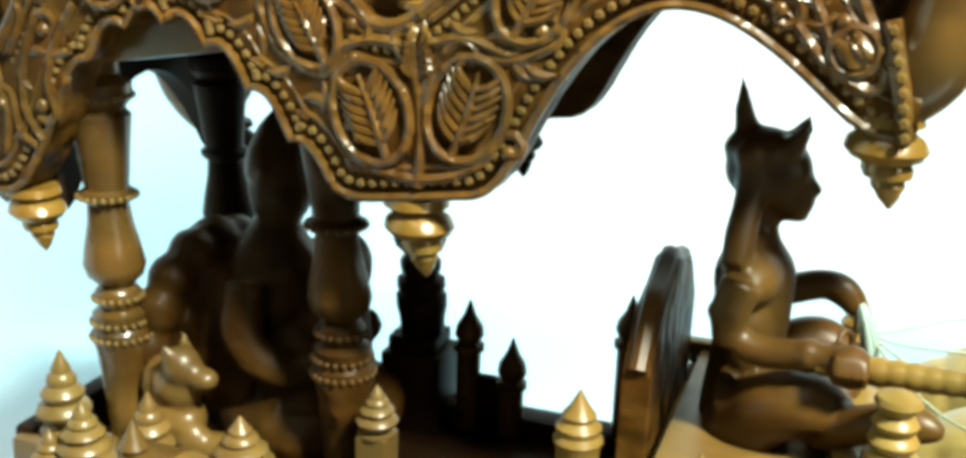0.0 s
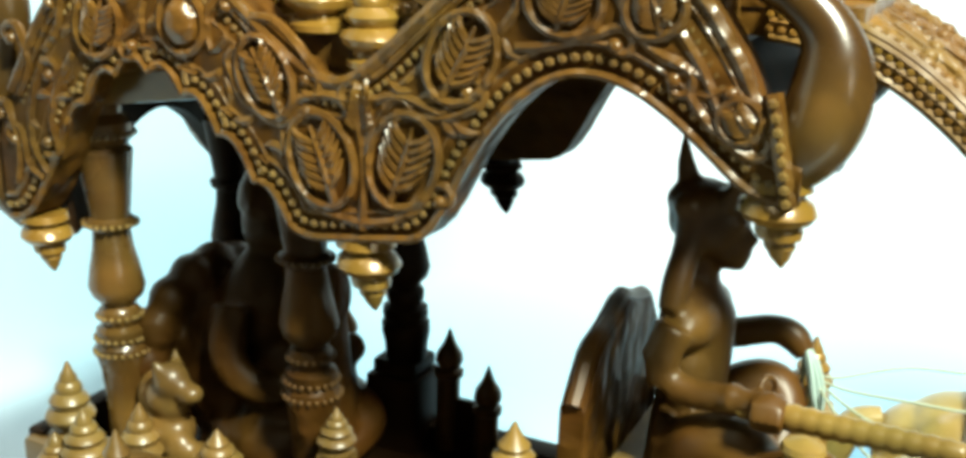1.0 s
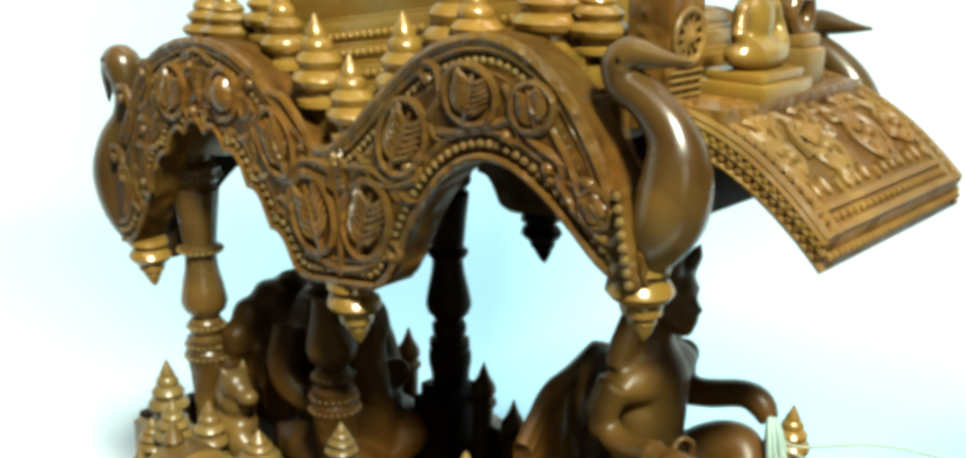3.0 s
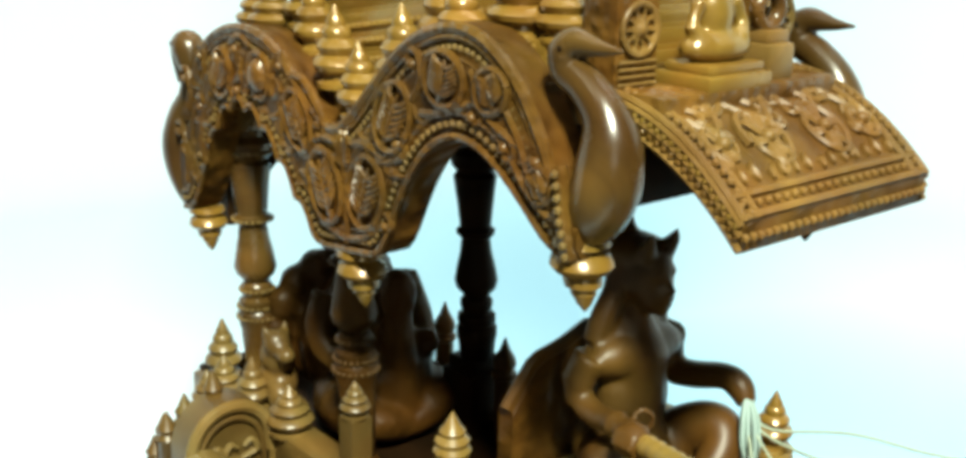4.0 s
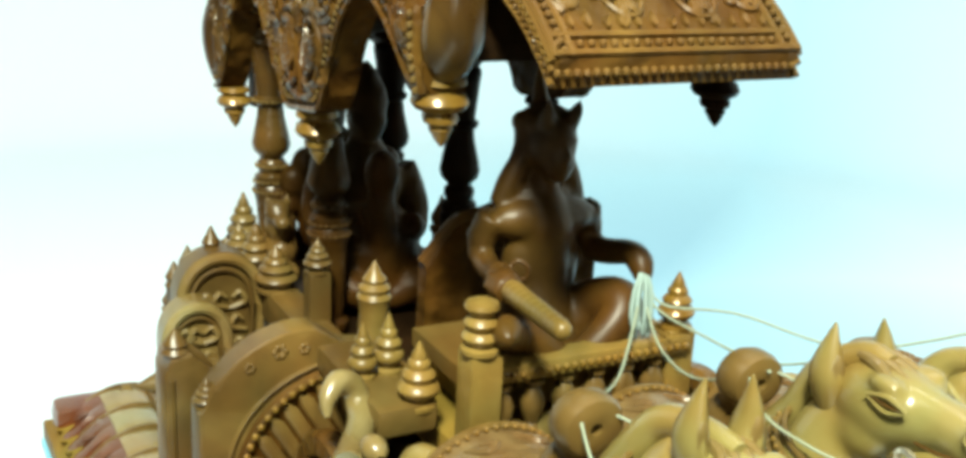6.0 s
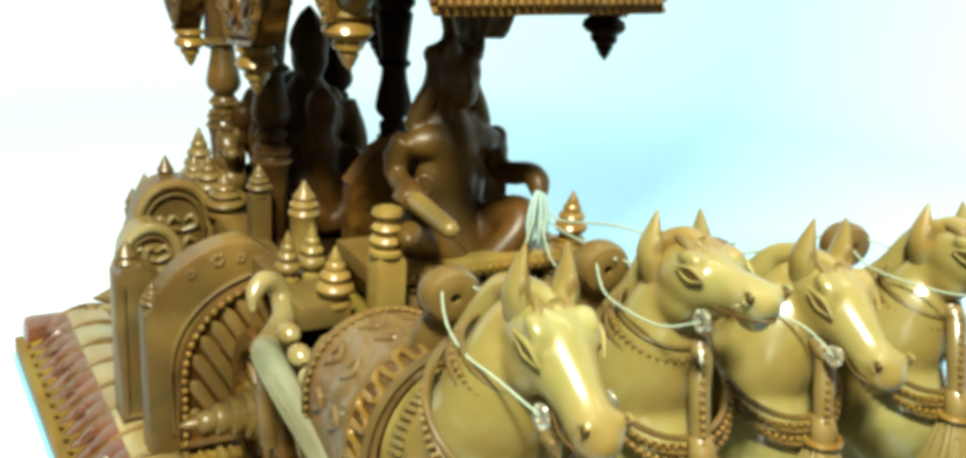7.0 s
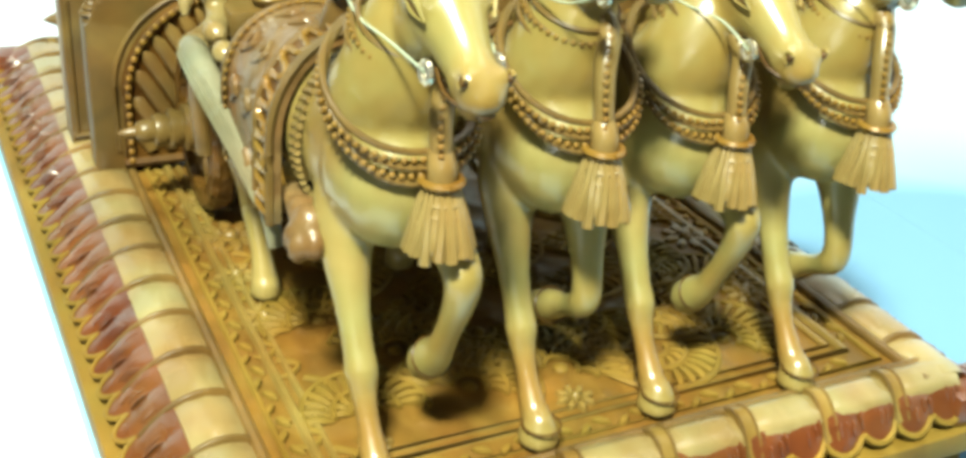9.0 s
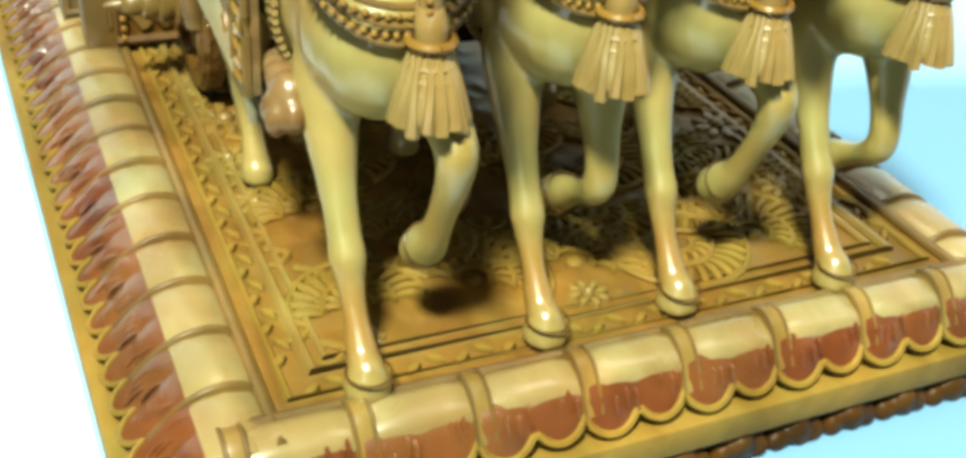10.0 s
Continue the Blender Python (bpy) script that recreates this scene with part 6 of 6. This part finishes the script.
lone("driver_statue", driver_shape(), FIGURE, "polished brown wooden statue of a seated charioteer on the bench", "statue", smooth=80)


def rider_shape():
    bm = bmesh.new()
    tube(bm, smooth_path([(-0.62, -0.1, 0.68, 0.24), (-0.62, -0.1, 0.9, 0.2), (-0.6, -0.1, 1.1, 0.18), (-0.58, -0.1, 1.25, 0.19), (-0.58, -0.1, 1.36, 0.14), (-0.57, -0.1, 1.45, 0.08)], 5), None, 18)
    ball(bm, (-0.56, -0.1, 1.56), (0.11, 0.1, 0.13), 16, 10)
    tube(bm, [(-0.57, -0.1, 1.62, 0.115), (-0.57, -0.1, 1.7, 0.1), (-0.57, -0.1, 1.78, 0.06), (-0.57, -0.1, 1.84, 0.01)], None, 12)
    for k in range(9):
        a = math.pi * (0.05 + 0.9 * k / 8)
        ball(bm, (-0.9 + 0.02 * k, -0.1 - 0.3 * math.cos(a), 1.0 + 0.36 * math.sin(a)), 0.085, 12, 8)
    ball(bm, (-0.88, -0.1, 1.05), (0.1, 0.26, 0.36), 16, 10)
    for sg in (-1, 1):
        tube(bm, smooth_path([(-0.58, -0.1 + sg * 0.2, 1.3, 0.08), (-0.55, -0.1 + sg * 0.27, 1.12, 0.07), (-0.42, -0.1 + sg * 0.22, 1.02, 0.06), (-0.3, -0.1 + sg * 0.14, 1.08, 0.06)], 5), None, 12)
        tube(bm, smooth_path([(-0.62, -0.1 + sg * 0.12, 0.76, 0.14), (-0.42, -0.1 + sg * 0.22, 0.8, 0.12), (-0.26, -0.1 + sg * 0.16, 0.78, 0.09), (-0.26, -0.1, 0.72, 0.07)], 5), None, 12)
    ball(bm, (-0.72, -0.1, 1.0), (0.24, 0.25, 0.34), 14, 10)
    ball(bm, (-0.45, -0.1, 0.9), (0.22, 0.25, 0.28), 14, 10)
    ball(bm, (-0.3, -0.12, 1.34), (0.08, 0.09, 0.12), 12, 8)
    tube(bm, smooth_path([(-0.3, -0.1, 0.8, 0.09), (-0.3, -0.12, 1.1, 0.08), (-0.3, -0.12, 1.3, 0.06)], 4), None, 12)
    return fused(bm, 0.016, 5)


# the rider's colour already holds the shade between the pillars
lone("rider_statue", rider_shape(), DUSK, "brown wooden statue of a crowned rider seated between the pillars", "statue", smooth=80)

# whip stock in the driver's near hand, and the white tuft of strings in the other
bm = bmesh.new()
stock = [(1.2, -0.3, 1.33, 0.026), (1.27, -0.31, 1.34, 0.034)]
for k in range(34):
    q = k / 33
    stock.append((1.3 + 0.49 * q, -0.315 - 0.075 * q, 1.343 + 0.038 * q, 0.04 - 0.008 * q + (0.0035 if k % 3 == 1 else -0.001)))
stock += [(1.8, -0.391, 1.382, 0.026), (1.81, -0.392, 1.383, 0.01)]
tube(bm, stock, None, 16)
lone("whip_stock", bm, FAN, "ridged wooden whip stock held in the driver's hand", "whip")
bm = bmesh.new()
for k in range(8):
    a = 2 * math.pi * k / 8
    tube(bm, smooth_path([(1.285, 0.27, 1.35, 0.008), (1.32 + 0.016 * math.cos(a), 0.25 + 0.035 * math.sin(a), 1.28, 0.009), (1.345 + 0.02 * math.cos(a), 0.235 + 0.045 * math.sin(a), 1.19, 0.009), (1.36 + 0.01 * math.cos(a), 0.23 + 0.03 * math.sin(a), 1.12 + 0.02 * math.sin(k * 2.1), 0.006)], 4), None, 6)
for k in range(2):
    a = math.pi * k
    tube(bm, smooth_path([(1.285, 0.27, 1.34, 0.006), (1.31 + 0.02 * math.cos(a), 0.26 + 0.03 * math.sin(a), 1.26, 0.008), (1.33 + 0.03 * math.cos(a), 0.25 + 0.04 * math.sin(a), 1.17, 0.007), (1.35, 0.25, 1.1, 0.004)], 4), None, 6)
lone("string_tuft", bm, TUFT, "pale tuft of strings hanging from the driver's hand", "string")
# reins from the driver's hand
for k, (ex, ey, ez) in enumerate(((2.38, -0.68, 1.45), (2.38, -0.1, 1.45), (2.38, 0.39, 1.45), (2.38, 0.95, 1.45))):
    bm = bmesh.new()
    tube(bm, smooth_path([(1.285, 0.27, 1.33, 0.005), (1.36, 0.27 + (ey - 0.26) * 0.07, 1.22, 0.005), (1.6, 0.26 + (ey - 0.26) * 0.3, 1.1 + 0.05 * k, 0.005), (1.95, 0.26 + (ey - 0.26) * 0.65, 1.22, 0.005), (ex, ey, ez, 0.005)], 8), None, 6)
    lone("rein", bm, STRING, "pale string rein from the driver to a horse", "rein", "reins")

# arched side pieces behind the wheel guard
for x, y0, y1, z0, z1, rise, mat in ((-0.5, -1.06, -0.64, 0.4, 0.69, 1.3, HONEY), (-0.34, -1.16, -0.85, 0.3, 0.56, 1.45, TASSEL)):
    cy, hw = (y0 + y1) / 2, (y1 - y0) / 2

    def bow(s, i, n=24):
        a = math.pi * (1 - i / n)
        return cy + hw * s * math.cos(a), z1 + hw * rise * s * math.sin(a) ** 0.8
    bm = bmesh.new()
    line = [(y0, z0)] + [bow(1, i) for i in range(25)] + [(y1, z0)]
    rings(bm, [[V(x - 0.14, y, z) for y, z in line], [V(x, y, z) for y, z in line]])
    g = part("side_arch", bm, mat, chariot, "arched carved side piece with concentric mouldings", 30)
    for s, r, m in ((0.9, 0.028, TASSEL if mat == HONEY else CREAM), (0.7, 0.014, HONEY)):
        bm = bmesh.new()
        tube(bm, [V(x + 0.01, cy - hw * s, z0 + 0.03)] + [V(x + 0.01, *bow(s, i)) for i in range(25)] + [V(x + 0.01, cy + hw * s, z0 + 0.03)], r, 8)
        part("arch_moulding", bm, m, g)
    for k in range(9):
        yy, zz, turn = cy + hw * 0.38 * (k % 3 - 1), z0 + 0.08 + 0.12 * (k // 3), (-1) ** k
        bm = bmesh.new()
        tube(bm, smooth_path([(x + 0.006, yy - 0.04 * turn, zz - 0.04, 0.01), (x + 0.014, yy + 0.035 * turn, zz - 0.01, 0.016), (x + 0.014, yy + 0.01 * turn, zz + 0.04, 0.014), (x + 0.01, yy - 0.025 * turn, zz + 0.015, 0.009)], 4), None, 6)
        part("carved_scroll", bm, TASSEL, g)

# added lump for an orange-lit mass at the pillar base, animal form guessed
bm = bmesh.new()
for at, r in (((-0.78, -0.52, 0.86), (0.1, 0.08, 0.1)), ((-0.76, -0.53, 0.98), (0.085, 0.07, 0.08)), ((-0.73, -0.55, 1.05), (0.06, 0.06, 0.06)), ((-0.66, -0.55, 1.02), (0.05, 0.04, 0.035)), ((-0.82, -0.5, 0.96), (0.08, 0.07, 0.09)), ((-0.7, -0.56, 0.82), (0.06, 0.05, 0.07)), ((-0.62, -0.54, 0.8), (0.08, 0.06, 0.05))):
    ball(bm, at, r, 12, 8)
for sg in (-1, 1):
    tube(bm, [(-0.75, -0.54 + sg * 0.04, 1.08, 0.025), (-0.76, -0.54 + sg * 0.05, 1.13, 0.006)], None, 8)
for v in bm.verts:
    v.co = V(-0.68, -0.5, 0.8) + (v.co - V(-0.72, -0.54, 0.8)) * 1.1
part("orange_lump", fused(bm, 0.014, 3), HONEY, chariot, "small orange-brown lump at the pillar foot, animal form guessed", 80)

# shrine on the front of the roof
part("shrine_step", slab(1.06, 1.42, -0.44, 0.4, 2.4, 2.49, 0.012), BROWN, chariot, "step under the roof shrine")
for y in (-0.36, 0.3):
    p = part("shrine_pier", slab(1.1, 1.24, y - 0.09, y + 0.09, 2.47, 2.9, 0.012), BROWN, chariot, "square pier with a wheel rosette")
    bm = bmesh.new()
    tube(bm, [V(1.248, y + 0.075 * math.cos(k * math.pi / 10), 2.66 + 0.075 * math.sin(k * math.pi / 10)) for k in range(21)], 0.012, 6)
    for k in range(10):
        a = 2 * math.pi * k / 10
        tube(bm, [V(1.246, y, 2.66), V(1.246, y + 0.07 * math.cos(a), 2.66 + 0.07 * math.sin(a))], 0.008, 5)
    ball(bm, (1.25, y, 2.66), 0.02, 8, 6)
    part("rosette", fused(bm, 0.008, 1), HONEY, p)
    for k in range(4):
        bm = bmesh.new()
        z = 2.5 + 0.022 * k
        tube(bm, [V(1.244, y - 0.08, z), V(1.246, y + 0.08, z)], 0.006, 6)
        part("pier_moulding", bm, HONEY, p)
bm = bmesh.new()
box(bm, (1.22, 0.09, 2.48), (1.38, 0.22, 2.6), 0.014)
box(bm, (1.24, 0.1, 2.6), (1.36, 0.21, 2.64), 0.01)
p = part("shrine_block", bm, HONEY, chariot, "small carved block beside the statue")
bm = bmesh.new()
tube(bm, [V(1.31, 0.155 + 0.055 * math.cos(k * math.pi / 10), 2.7 + 0.055 * math.sin(k * math.pi / 10)) for k in range(21)], 0.026, 10)
part("ring", bm, SMOOTH, p, "dark upright wooden ring")
bm = bmesh.new()
box(bm, (1.2, -0.24, 2.48), (1.42, 0.06, 2.53), 0.012)
box(bm, (1.22, -0.22, 2.53), (1.4, 0.04, 2.56), 0.01)
part("statue_plinth", bm, GOLD, chariot)
bm = bmesh.new()
for at, r in (((1.31, -0.09, 2.6), (0.075, 0.155, 0.05)), ((1.29, -0.09, 2.69), (0.06, 0.075, 0.09)), ((1.3, -0.09, 2.82), (0.045, 0.045, 0.055))):
    ball(bm, at, r, 12, 8)
for sg in (-1, 1):
    tube(bm, [(1.3, -0.09 + sg * 0.08, 2.74, 0.03), (1.31, -0.09 + sg * 0.12, 2.66, 0.027), (1.35, -0.09 + sg * 0.07, 2.62, 0.025)], None, 8)
lone("small_statue", fused(bm, 0.011, 4), GOLD, "small golden wooden statue seated on the canopy roof", "statue", smooth=80)

# small spikes along the back of the side arches
for x, y, z in ((-0.72, -0.95, 0.8), (-0.8, -1.0, 0.7), (-0.95, -0.95, 0.62), (-1.0, -0.98, 0.5), (-1.05, -0.9, 0.4), (-0.62, -0.86, 0.92)):
    bm = bmesh.new()
    lathe(bm, [(0.04, -0.3), (0.04, 0), (0.05, 0.015), (0.035, 0.035), (0.045, 0.06), (0.03, 0.085), (0.003, 0.14)], (x, y, z), 10)
    part("small_spike", bm, HONEY, chariot)
